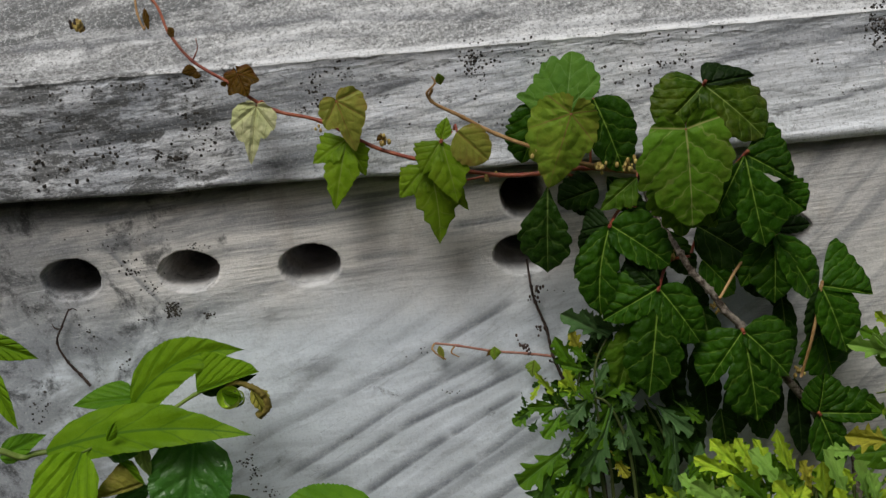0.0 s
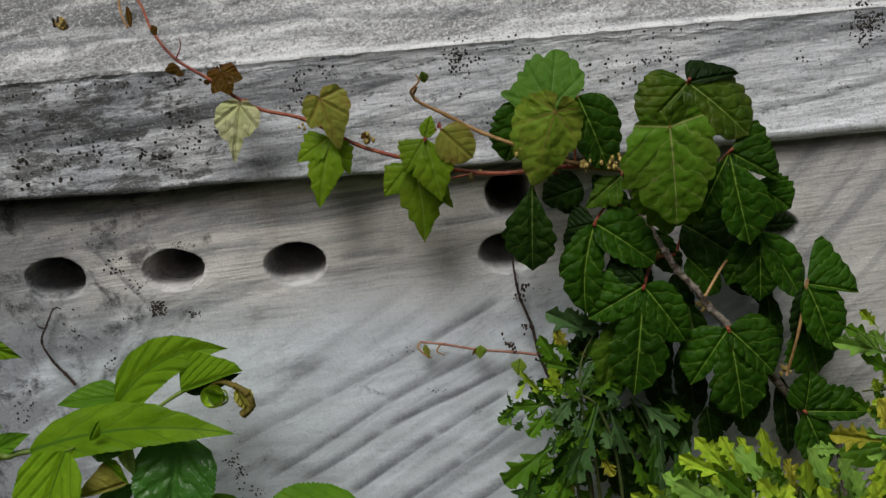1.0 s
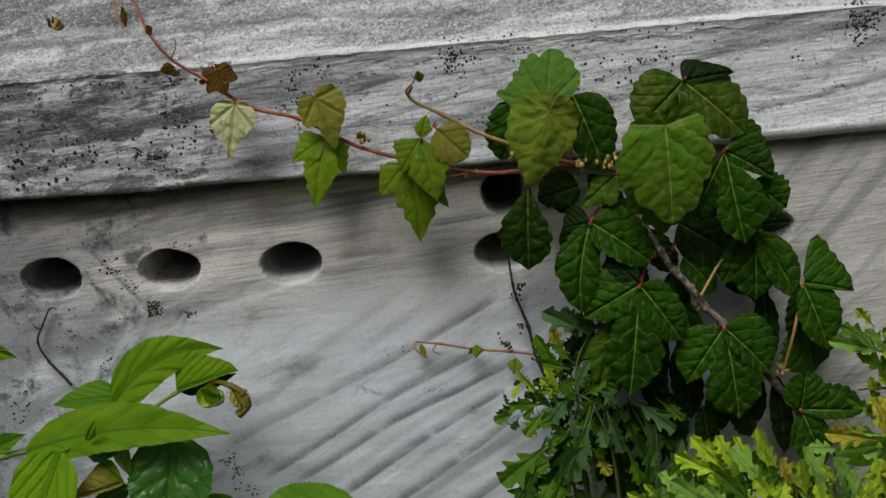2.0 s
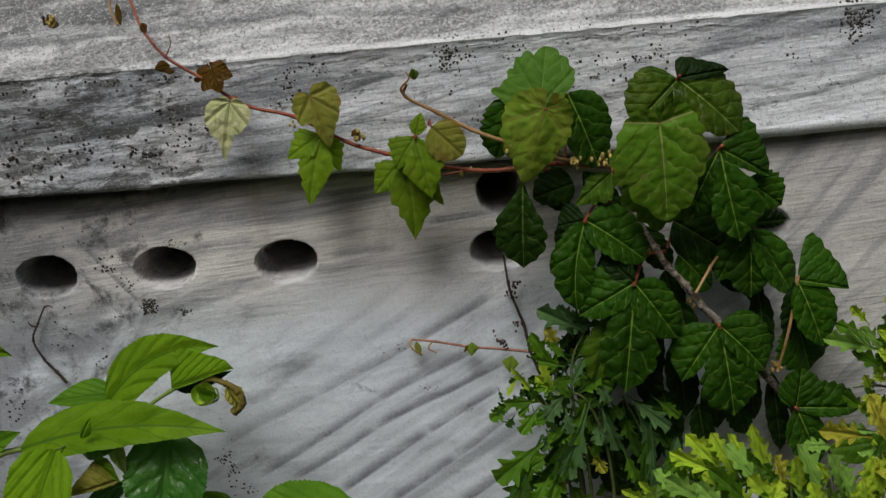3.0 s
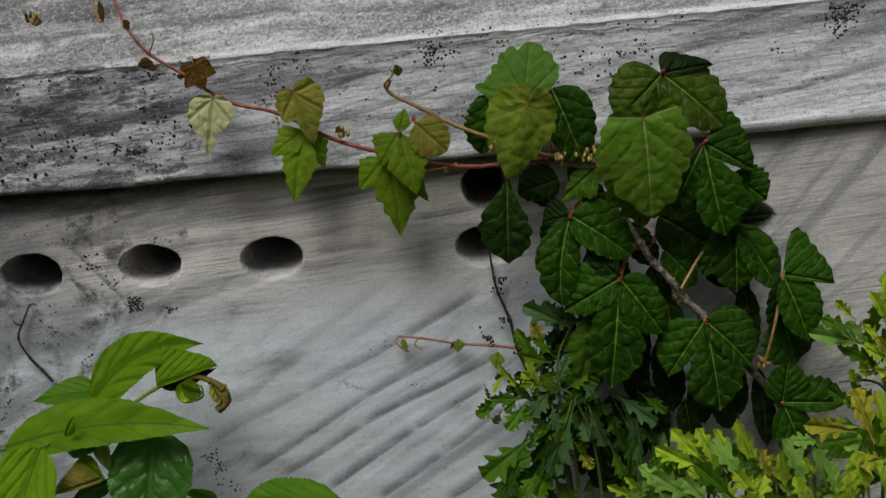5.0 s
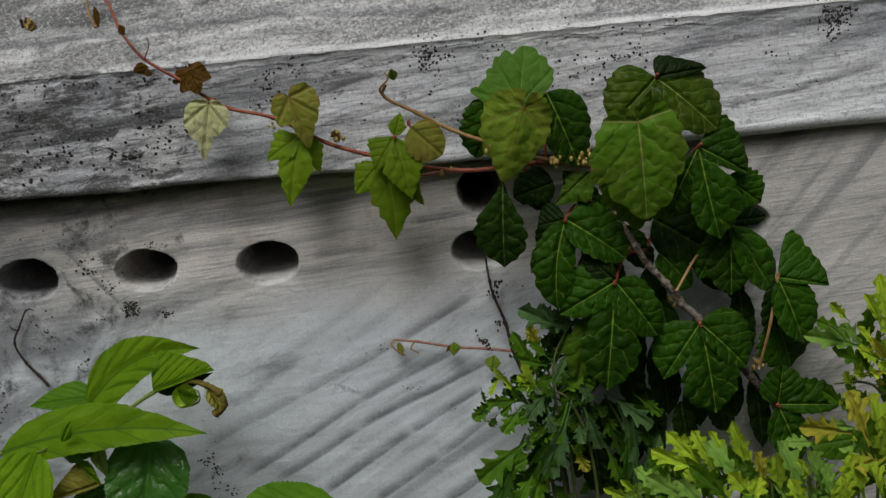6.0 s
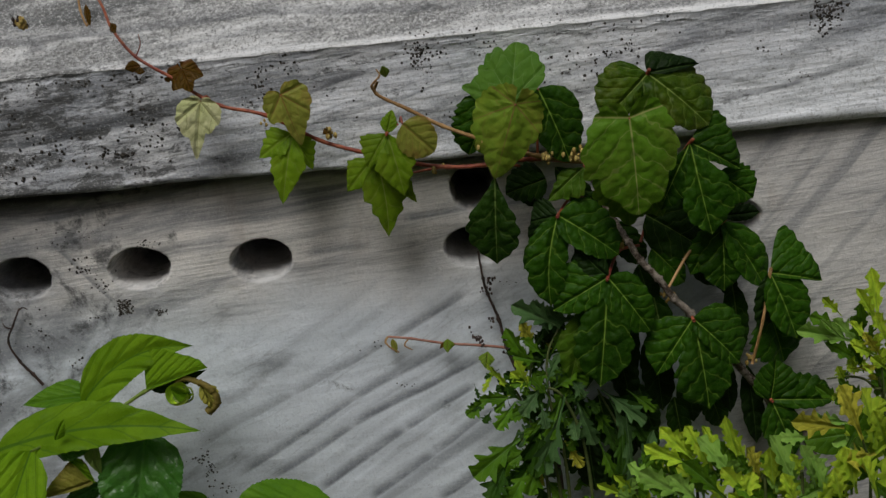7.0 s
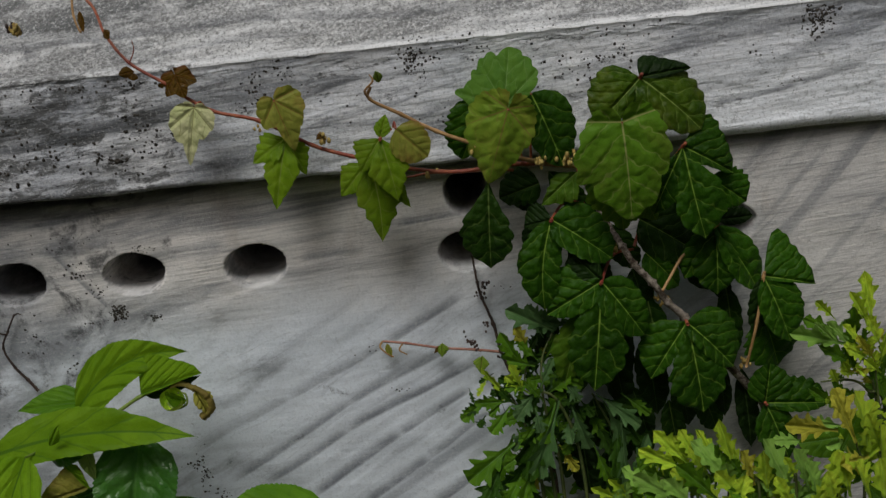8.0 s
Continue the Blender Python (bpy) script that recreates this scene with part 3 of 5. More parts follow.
# drilled sockets: centre along and up, half width and half height
SOCKETS = [
    (-0.3635, 0.4531, 0.0262, 0.0185),
    (-0.2550, 0.4530, 0.0268, 0.0182),
    (-0.1437, 0.4505, 0.0268, 0.0182),
    (0.0514, 0.4451, 0.0262, 0.0180),
    (0.2901, 0.4467, 0.0250, 0.0185),
    (0.0545, 0.4998, 0.0200, 0.0200),
]


def lip_at(x):
    return LIP + LIP_RISE * x + 0.0022 * noise.noise((x * 9, 3, 0)) + 0.0012 * noise.noise((x * 45, 3, 0))


def edge_at(x):
    return EDGE + EDGE_RISE * x + 0.0026 * noise.noise((x * 8, 7, 0)) + 0.0012 * noise.noise((x * 60, 7, 0))


def wall_face(x, z):
    """How far back the wall's face stands."""
    y = 0.0035 * noise.noise((x * 4, z * 7, 1)) + 0.0012 * noise.noise((x * 22, z * 40, 2))
    y += 0.0016 * noise.noise((x * 9 - z * 14, x * 10 + z * 15, 4)) * ease(z, 0.5, 0.4)
    lip = lip_at(x)
    y += 0.022 * ease(z, lip - 0.009, lip - 0.002) * ease(x, 0.45, 0.1)
    for cx, cz, a, b in SOCKETS:
        if abs(x - cx) < a * 1.6 and abs(z - cz) < b * 2.2:
            dx, dz = (x - cx) / a, (z - cz) / b
            r = math.hypot(dx, dz) + 0.05 * noise.noise((x * 60, z * 60, cx))
            low = ease(-dz, -0.1, 0.9)
            y += 0.25 * ease(r, 1.04 + 0.08 * low, 0.88 - 0.12 * low)
            y += 0.0008 * ease(r, 1.6, 1.0)
    return y


def lid_front(x, t):
    """The lid's front face at the share t of its height: a flat band above, swelling to a rounded lip below."""
    y = -0.014 - 0.009 * (1 - t) ** 2.2 + 0.008 * ease(x, 0.15, 0.42)
    return y + 0.0028 * noise.noise((x * 5, t * 3, 11)) + 0.0011 * noise.noise((x * 25, t * 12, 12)) + 0.0006 * noise.noise((x * 90, t * 60, 13)) + 0.0012 * max(0.0, noise.noise((x * 55, t * 30, 14)) - 0.25)


def swept(name, loops, material, label, category):
    """A closed block out of equal loops, with capped ends."""
    n = len(loops[0])
    verts = [v for loop in loops for v in loop]
    faces = [(i * n + k, i * n + (k + 1) % n, (i + 1) * n + (k + 1) % n, (i + 1) * n + k) for i in range(len(loops) - 1) for k in range(n)]
    faces += [tuple(reversed(range(n))), tuple((len(loops) - 1) * n + k for k in range(n))]
    ob = new(name, mesh_from(name, verts, faces, material))
    return tagged(ob, label, category, kind="structure")


def build_wall():
    ups = [-0.05, 0.0, 0.05, 0.1, *np.arange(0.14, 0.40, 0.003).tolist(), *np.arange(0.40, 0.53, 0.0014).tolist(), *np.arange(0.53, 0.60, 0.004).tolist()]
    loops = []
    for x in COLUMNS:
        column = [(x, wall_face(x, z), z) for z in ups]
        column += [(x, 0.0, 0.605), (x, 0.60, 0.605), (x, 0.60, -0.05)]
        loops.append(column)
    return swept("wall_marble", loops, MARBLE_WALL, "grey-veined weathered marble tomb wall with drilled round sockets", "wall")


def build_lid():
    loops = []
    for x in COLUMNS:
        lo, hi = lip_at(x), edge_at(x)
        loop = [(x, 0.60, lo + 0.012), (x, 0.02, lo + 0.010), (x, -0.005, lo + 0.004)]
        front = lid_front(x, 0.06)
        r = 0.0045 + 0.006 * ease(x, 0.05, 0.4) + 0.002 * noise.noise((x * 6, 21, 0))
        for k in range(9):
            a = radians(-90 - 90 * k / 8)
            loop.append((x, front + r + r * math.cos(a), lo + r + r * math.sin(a)))
        for k in range(1, 62):
            t = k / 62
            z = lo + r + (hi - lo - r) * t
            loop.append((x, lid_front(x, 0.06 + 0.94 * t), z - 0.003 * ease(t, 0.9, 1.0)))
        crest = 0.0011 + 0.0007 * noise.noise((x * 35, 40, 0))
        y0 = lid_front(x, 1.0) - crest
        loop += [(x, y0 + crest * 0.45, hi - 0.0016), (x, y0, hi - 0.0008)]
        for k in range(75):
            s = 0.001 + 0.13 * (k / 74) ** 1.3
            rough = 0.0022 * noise.noise((x * 30, s * 55, 31)) + 0.0013 * noise.noise((x * 110, s * 160, 32)) + 0.004 * noise.noise((x * 6, s * 9, 33))
            rough *= min(1, s * 60)
            loop.append((x, y0 + s * 0.62 + rough * 0.78, hi + s * 0.78 - rough * 0.62))
        loop += [(x, 0.22, hi + 0.26), (x, 0.38, hi + 0.26), (x, 0.60, hi)]
        loops.append(loop)
    lid = swept("lid_marble", loops, MARBLE_LID, "weathered marble tomb lid with sloping top and rounded lip, stained with black algae", "lid")
    lid.data.set_sharp_from_angle(angle=radians(32))
    return lid


build_wall()
build_lid()


def build_ground():
    side = [-400, -60, -12, -4, -1.6, *np.arange(-1.2, 1.21, 0.06).tolist(), 1.6, 4, 12, 60, 400]
    verts = [(x, y - 0.2, 0.012 * noise.noise((x * 5, y * 5, 8)) - 0.004) for y in side for x in side]
    ob = new("ground", mesh_from("ground", verts, grid_faces(len(side), len(side)), SOIL))
    return tagged(ob, "dark damp soil with thin green moss", "ground", kind="structure")


build_ground()


def build_sky_block():
    """A plain wall added unseen behind the camera to close off low sky light."""
    stations = [-7.0 + 0.5 * k for k in range(29)]
    loops = [[(x, -3.4, -0.1), (x, -3.4, 2.3 + 0.05 * noise.noise((x, 0, 5))), (x, -3.8, 2.3), (x, -3.8, -0.1)] for x in stations]
    return swept("wall_sky_block", loops, SOIL, "plain dark mossy wall added out of view to block sky light", "wall")


build_sky_block()


# ---- black lichen on the stone ----
def lid_at(x, z):
    lo, hi = lip_at(x), edge_at(x)
    return lid_front(x, 0.06 + 0.94 * min(1, max(0, (z - lo - 0.01) / (hi - lo - 0.01))))


def lichen(name, clumps, surface, label, seed):
    """Small crusts in clumps: centre along and up, half spread along and up, how many, size."""
    rng = random.Random(seed)
    verts, faces = [], []
    for cx, cz, sx, sz, many, size in clumps:
        for _ in range(int(many * 1.35)):
            x, z = cx + rng.gauss(0, 0.5) * sx, cz + rng.gauss(0, 0.5) * sz
            r = size * 0.62 * rng.uniform(0.25, 1.3)
            y = surface(x, z)
            start = len(verts)
            for j, (rr, h) in enumerate(((1.0, -0.1), (0.8, 0.18), (0.35, 0.32))):
                for k in range(7):
                    a = 2 * math.pi * k / 7 + j
                    q = r * rr * rng.uniform(0.6, 1.3)
                    verts.append((x + q * math.cos(a), y - r * h, z + q * math.sin(a)))
            for j in range(2):
                faces += [(start + j * 7 + k, start + j * 7 + (k + 1) % 7, start + j * 7 + 7 + (k + 1) % 7, start + j * 7 + 7 + k) for k in range(7)]
            faces.append(tuple(start + 14 + k for k in range(7)))
    ob = new(name, mesh_from(name, verts, faces, CRUST))
    return tagged(ob, label, "lichen", kind="stuff")


lichen("lid_lichen", [
    (-0.3010, 0.5756, 0.070, 0.030, 37, 0.0020),
    (-0.3135, 0.5592, 0.060, 0.020, 27, 0.0022),
    (-0.2304, 0.5894, 0.014, 0.045, 34, 0.0021),
    (-0.2517, 0.5615, 0.024, 0.012, 24, 0.0024),
    (-0.2177, 0.5761, 0.018, 0.020, 25, 0.0020),
    (-0.3399, 0.6148, 0.050, 0.022, 27, 0.0021),
    (-0.3668, 0.5637, 0.020, 0.040, 24, 0.0024),
    (-0.2799, 0.6244, 0.060, 0.006, 30, 0.0018),
    (-0.1211, 0.6115, 0.012, 0.022, 32, 0.0019),
    (-0.0953, 0.6248, 0.020, 0.012, 32, 0.0017),
    (-0.1327, 0.5954, 0.014, 0.010, 12, 0.0017),
    (0.0173, 0.6229, 0.012, 0.018, 110, 0.0017),
    (0.0271, 0.6245, 0.020, 0.006, 16, 0.0018),
    (0.0699, 0.6248, 0.020, 0.016, 24, 0.0018),
    (0.1422, 0.6117, 0.060, 0.030, 26, 0.0019),
    (0.1609, 0.5933, 0.020, 0.014, 14, 0.0018),
    (0.1810, 0.6081, 0.012, 0.004, 14, 0.0018),
    (0.2155, 0.6226, 0.060, 0.022, 18, 0.0018),
    (0.3187, 0.5993, 0.018, 0.010, 7, 0.0018),
    (0.3727, 0.6275, 0.014, 0.017, 190, 0.0019),
    (0.3516, 0.5720, 0.024, 0.005, 14, 0.0012),
    (0.1435, 0.6355, 0.060, 0.008, 30, 0.0016),
    (0.0325, 0.5796, 0.030, 0.030, 12, 0.0016),
    (-0.0591, 0.5969, 0.050, 0.030, 12, 0.0015),
], lid_at, "black lichen crusts clumped on the pale marble lid", 5)
lichen("wall_lichen", [
    (-0.2749, 0.4167, 0.008, 0.007, 80, 0.0018),
    (-0.3059, 0.4579, 0.012, 0.010, 24, 0.0019),
    (-0.2905, 0.4404, 0.012, 0.010, 20, 0.0015),
    (-0.2415, 0.4094, 0.006, 0.005, 18, 0.0016),
    (-0.3030, 0.4104, 0.006, 0.004, 8, 0.0015),
    (-0.3596, 0.3998, 0.014, 0.020, 16, 0.0016),
    (-0.3279, 0.3692, 0.014, 0.012, 14, 0.0016),
    (-0.4166, 0.3315, 0.020, 0.024, 28, 0.0018),
    (-0.2193, 0.2496, 0.006, 0.034, 32, 0.0018),
    (-0.2287, 0.2612, 0.012, 0.008, 12, 0.0018),
    (-0.2058, 0.2275, 0.010, 0.008, 10, 0.0018),
    (-0.4021, 0.4255, 0.012, 0.012, 10, 0.0016),
    (-0.3160, 0.4907, 0.050, 0.010, 22, 0.0014),
    (-0.2415, 0.4753, 0.016, 0.006, 12, 0.0014),
    (0.0781, 0.4060, 0.014, 0.006, 4, 0.0012),
    (-0.0263, 0.3143, 0.010, 0.005, 6, 0.0012),
    (-0.0519, 0.3563, 0.012, 0.010, 5, 0.0012),
], wall_face, "black lichen crusts dotted over the marble wall", 6)


# ---- ivy ----
ivy = thing("climbing_ivy", (0.3450, -0.0500, 0.0), "glossy dark green creeper with reddish young shoots clinging to the marble", "vine")


def petiole(leaf, stalk, base, seed, material=None):
    mid = (Vector(stalk) + Vector(base)) / 2 + Vector((0, 0.004, 0.004))
    return part("petiole", tube("petiole", [stalk, mid, base], 0.0012, 0.0010, material or STEM_RED, 0.1, seed), leaf)


def oval_leaf(plant, base, tip, right, left, material, seed, stalk=None, face=None, stalk_material=None, **shape):
    """A single leaflet-shaped leaf; right and left are its half widths."""
    m, length = leaf_pose(base, tip, face or (0.18 * math.sin(seed * 2.3), -1, 0.30 + 0.16 * math.sin(seed * 4.1)))
    leaf = part("leaf", leaflet_blade(length, right, left, material, seed, **shape), plant, m)
    if stalk:
        petiole(leaf, stalk, base, seed, stalk_material)
    return leaf


def lobed_leaf(plant, base, tip, kind, material, seed, stalk=None, face=(0, -1, 0.35), label="", **shape):
    m, length = leaf_pose(base, tip, face)
    leaf = part("leaf", radial_blade(length, kind, material, seed, **shape), plant, m, label)
    if stalk:
        petiole(leaf, stalk, base, seed)
    return leaf


def compound_leaf(plant, joint, stalk, leaflets, seed, material=None, label="", stalk_material=None, bow=0.024):
    """A petiole with its leaflets: tip, half widths to the right and left of the way to the tip, and what else shapes them."""
    mid = (Vector(stalk) + Vector(joint)) / 2 + Vector((0, bow, 0.002))
    end = Vector(joint) + (Vector(joint) - mid).normalized() * 0.002 + Vector((0, -0.0015, 0))
    leaf = part("leaf", tube("petiole", [stalk, mid, joint, end], 0.0013, 0.0015, stalk_material or STEM_RED, 0.2, seed), plant, None, label)
    for k, (tip, right, left, shape) in enumerate(leaflets):
        shape = dict(shape)
        lean = max(-1.0, min(1.0, (tip[0] - joint[0]) / 0.03))
        face = (0.12 * math.sin(seed * 3.7), -1, 0.26 + 0.16 * math.sin(seed * 1.9)) if k == 0 else (0.25 * lean, -1, 0.32 + 0.15 * math.sin(seed + k))
        m, length = leaf_pose(joint, tip, shape.pop("face", face))
        mat = shape.pop("material", material or IVY_DARK)
        part("leaflet", leaflet_blade(length, right, left, mat, seed * 7 + k, **shape), leaf, m)
    return leaf


def buds(plant, at, spread, many, seed, material=None, name="dry_bud", size=0.0016):
    """A tuft of tiny dry buds."""
    rng = random.Random(seed)
    verts, faces = [], []
    for _ in range(many):
        c = Vector(at) + Vector([rng.gauss(0, spread) for _ in range(3)])
        r = size * rng.uniform(0.6, 1.2)
        start = len(verts)
        for j in range(5):
            a = math.pi * j / 4
            for k in range(6):
                b = 2 * math.pi * k / 6
                verts.append((c.x + r * math.sin(a) * math.cos(b), c.y + r * math.sin(a) * math.sin(b), c.z + 1.5 * r * math.cos(a)))
        faces += [(start + j * 6 + k, start + j * 6 + (k + 1) % 6, start + j * 6 + 6 + (k + 1) % 6, start + j * 6 + 6 + k) for j in range(4) for k in range(6)]
    return part(name, mesh_from(name, verts, faces, material or BUD), plant)


# shoots and stem
part("shoot", tube("shoot", [(-0.2888, 0.0200, 0.7236), (-0.2514, -0.0050, 0.6952), (-0.2358, -0.0300, 0.6685), (-0.2160, -0.0450, 0.6449), (-0.1894, -0.0500, 0.6265), (-0.1777, -0.0500, 0.6162), (-0.1517, -0.0500, 0.5990), (-0.1152, -0.0500, 0.5875), (-0.0741, -0.0500, 0.5630), (-0.0418, -0.0520, 0.5506), (-0.0056, -0.0500, 0.5380), (0.0323, -0.0480, 0.5291), (0.0637, -0.0460, 0.5275), (0.1049, -0.0460, 0.5290), (0.1509, -0.0440, 0.5213)],
     0.0011, 0.0020, STEM_RED, 0.25, 3), ivy, None, "slender reddish shoot")
part("shoot", tube("shoot", [(-0.0196, -0.0560, 0.6077), (-0.0214, -0.0540, 0.5973), (0.0037, -0.0560, 0.5823), (0.0307, -0.0580, 0.5662), (0.0673, -0.0600, 0.5501), (0.1091, -0.0520, 0.5322), (0.1509, -0.0440, 0.5213)], 0.0013, 0.0020, STEM_TAN, 0.25, 4), ivy, None, "tan young shoot")
part("stem", tube("stem", [(0.1515, -0.0400, 0.5205), (0.1652, -0.0300, 0.4831), (0.1734, -0.0440, 0.4669), (0.1807, -0.0660, 0.4528), (0.1891, -0.0700, 0.4371), (0.2037, -0.0720, 0.4198), (0.2165, -0.0700, 0.4002), (0.2319, -0.0660, 0.3831), (0.2530, -0.0460, 0.3510), (0.2714, -0.0520, 0.3311), (0.3144, -0.0300, 0.2740), (0.3521, -0.0300, 0.2131), (0.3450, -0.0500, 0.0)], 0.0022, 0.0042, STEM_WOOD, 0.4, 5, 10), ivy, None, "grey-brown woody stem")
part("tendril", tube("tendril", [(-0.2673, 0.0000, 0.7010), (-0.2628, -0.0180, 0.6859), (-0.2548, -0.0340, 0.6731), (-0.2538, -0.0300, 0.6802)], 0.0012, 0.0006, STEM_TAN, 0.3, 6), ivy)
part("tendril", tube("tendril", [(-0.0214, -0.0540, 0.5973), (-0.0245, -0.0580, 0.6046), (-0.0172, -0.0600, 0.6126), (-0.0195, -0.0600, 0.6183)], 0.0012, 0.0006, STEM_TAN, 0.3, 7), ivy)
part("tendril", tube("tendril", [(-0.2155, -0.0470, 0.6450), (-0.2097, -0.0500, 0.6549), (-0.2094, -0.0520, 0.6633)], 0.0006, 0.0003, STEM_RED, 0.1, 8), ivy)
part("tendril", tube("tendril", [(0.0323, -0.0480, 0.5291), (0.0179, -0.0400, 0.5272), (-0.0016, -0.0440, 0.5267), (-0.0156, -0.0440, 0.5338)], 0.0014, 0.0005, STEM_RED, 0.2, 9), ivy)
for at, many, seed in (((0.1143, -0.0680, 0.5347), 16, 1), ((0.1386, -0.0660, 0.5347), 16, 2), ((0.0618, -0.0720, 0.5526), 12, 3), ((-0.0640, -0.0520, 0.5683), 12, 4), ((0.1731, -0.0550, 0.4480), 14, 5), ((0.2152, -0.0550, 0.3981), 12, 6), ((0.2882, -0.0500, 0.3300), 10, 7), ((-0.1177, -0.0520, 0.5846), 5, 8), ((0.0225, -0.0500, 0.5288), 6, 10)):
    buds(ivy, at, 0.0026, many, seed)

# young leaves along the shoot
lobed_leaf(ivy, (-0.1653, -0.0620, 0.6054), (-0.1746, -0.0660, 0.5579), "silver", IVY_SILVER, 11, stalk=(-0.1588, -0.0500, 0.6024), teeth=9, bite=0.05, puff=0.012, label="pale silvery young leaf with brown veins")
lobed_leaf(ivy, (-0.0987, -0.0680, 0.6054), (-0.0868, -0.0660, 0.5620), "rust", IVY_RUST, 12, stalk=(-0.1117, -0.0500, 0.5853), teeth=8, bite=0.05, label="bronze-tinted young leaf")
compound_leaf(ivy, (-0.0944, -0.0580, 0.5717), (-0.1108, -0.0500, 0.5847), [
    ((-0.1091, -0.0620, 0.5125), 0.0157, 0.0163, dict(outline="cut")),
    ((-0.1250, -0.0540, 0.5525), 0.0174, 0.0130, dict(outline="cut", bite=0.12)),
    ((-0.0811, -0.0550, 0.5384), 0.0087, 0.0141, dict(outline="cut", bite=0.12))], 13, IVY_YOUNG)
compound_leaf(ivy, (-0.0156, -0.0680, 0.5659), (-0.0067, -0.0560, 0.5708), [
    ((-0.0056, -0.0710, 0.5121), 0.0188, 0.0182, dict(outline="cut")),
    ((-0.0345, -0.0680, 0.5385), 0.0193, 0.0118, dict(outline="cut")),
    ((-0.0093, -0.0650, 0.5851), 0.0070, 0.0075, dict(outline="oval"))], 14, IVY_YOUNG)
oval_leaf(ivy, (-0.0020, -0.0700, 0.5726), (0.0222, -0.0680, 0.5466), 0.0179, 0.0168, IVY_RUST, 15, stalk=(-0.0042, -0.0560, 0.5725), outline="round", bite=0.05)
compound_leaf(ivy, (-0.0280, -0.0520, 0.5446), (-0.0381, -0.0500, 0.5504), [
    ((-0.0236, -0.0540, 0.4740), 0.0197, 0.0218, dict(outline="cut", bend=-0.04)),
    ((-0.0548, -0.0500, 0.5161), 0.0164, 0.0164, dict(outline="cut")),
    ((0.0039, -0.0500, 0.5007), 0.0098, 0.0142, dict(outline="cut"))], 16, IVY_YOUNG)
lobed_leaf(ivy, (-0.1789, -0.0520, 0.6323), (-0.1720, -0.0620, 0.6148), "crumpled", IVY_BROWN, 17, cup=0.9, wave=0.10, teeth=5, bite=0.02, label="crumpled brown young leaf")
oval_leaf(ivy, (-0.2121, -0.0500, 0.6381), (-0.2240, -0.0560, 0.6368), 0.0059, 0.0047, IVY_BROWN, 18, outline="oval", curl=0.5)
oval_leaf(ivy, (-0.2123, -0.0500, 0.6367), (-0.2128, -0.0560, 0.6309), 0.0048, 0.0039, IVY_BROWN, 118, outline="oval", curl=0.5)
oval_leaf(ivy, (-0.1910, -0.0500, 0.6219), (-0.1923, -0.0560, 0.6273), 0.0032, 0.0026, IVY_BROWN, 119, outline="oval", curl=0.5)
oval_leaf(ivy, (-0.0124, -0.0500, 0.6097), (-0.0143, -0.0560, 0.6202), 0.0048, 0.0039, IVY_BRONZE, 19, outline="oval", curl=0.5)
oval_leaf(ivy, (-0.0684, -0.0500, 0.5721), (-0.0637, -0.0560, 0.5689), 0.0043, 0.0034, IVY_BROWN, 20, outline="oval", curl=0.5)
oval_leaf(ivy, (-0.2310, -0.0500, 0.6739), (-0.2261, -0.0560, 0.6658), 0.0043, 0.0034, IVY_BROWN, 21, outline="oval", curl=0.5)
oval_leaf(ivy, (-0.2482, -0.0500, 0.6907), (-0.2457, -0.0560, 0.6728), 0.0032, 0.0026, IVY_BROWN, 123, outline="oval", curl=0.5)

# the dense head of the plant
lobed_leaf(ivy, (0.0892, -0.0620, 0.5817), (0.0979, -0.0500, 0.6290), "fan", IVY_PALE, 22, stalk=(0.1022, -0.0500, 0.5324), teeth=15, bite=0.05, label="pale fresh green lobed leaf")
oval_leaf(ivy, (0.0728, -0.0560, 0.5879), (0.0511, -0.0500, 0.5381), 0.0246, 0.0128, IVY_DARK, 23, outline="round", teeth=6, bite=0.10)
lobed_leaf(ivy, (0.0900, -0.0900, 0.5831), (0.0699, -0.0740, 0.5199), "bronze", IVY_BRONZE, 24, stalk=(0.1022, -0.0500, 0.5324), teeth=13, bite=0.05, fold=-0.22, label="bronze-edged lobed leaf")
oval_leaf(ivy, (0.1117, -0.0660, 0.5906), (0.1351, -0.0620, 0.5265), 0.0190, 0.0264, IVY_DARK, 25, stalk=(0.1092, -0.0500, 0.5294), outline="round", bite=0.05, face=(0.1, -1, 0.45))
compound_leaf(ivy, (0.2011, -0.0720, 0.5955), (0.1817, -0.0450, 0.5026), [
    ((0.1628, -0.0780, 0.5620), 0.0288, 0.0139, dict(outline="round", bite=0.05, puff=0.014, curl=0.30, material=IVY_MOTTLED)),
    ((0.2489, -0.0780, 0.5493), 0.0214, 0.0320, dict(outline="round", bite=0.06, puff=0.014, curl=0.25, face=(0.15, -1, 0.45), material=IVY_MOTTLED)),
    # curled leaflet whose near-black green has shade painted in
    ((0.2453, -0.0660, 0.5991), 0.0043, 0.0192, dict(outline="wing", bite=0.03, curl=0.5, material=IVY_DEEP_SHADE)),
    ((0.2034, -0.0740, 0.5553), 0.0160, 0.0160, dict(outline="side"))], 26, IVY_DARK)
lobed_leaf(ivy, (0.1783, -0.1060, 0.5663), (0.1850, -0.0920, 0.4830), "heart", IVY_LIGHT, 27, stalk=(0.1807, -0.0500, 0.5037), teeth=11, bite=0.05, puff=0.010, label="large light green heart-shaped leaf with a tan midrib")
lobed_leaf(ivy, (0.1744, -0.0840, 0.5255), (0.1805, -0.0760, 0.4703), "heart", IVY_FRESH, 28, teeth=13, bite=0.09)
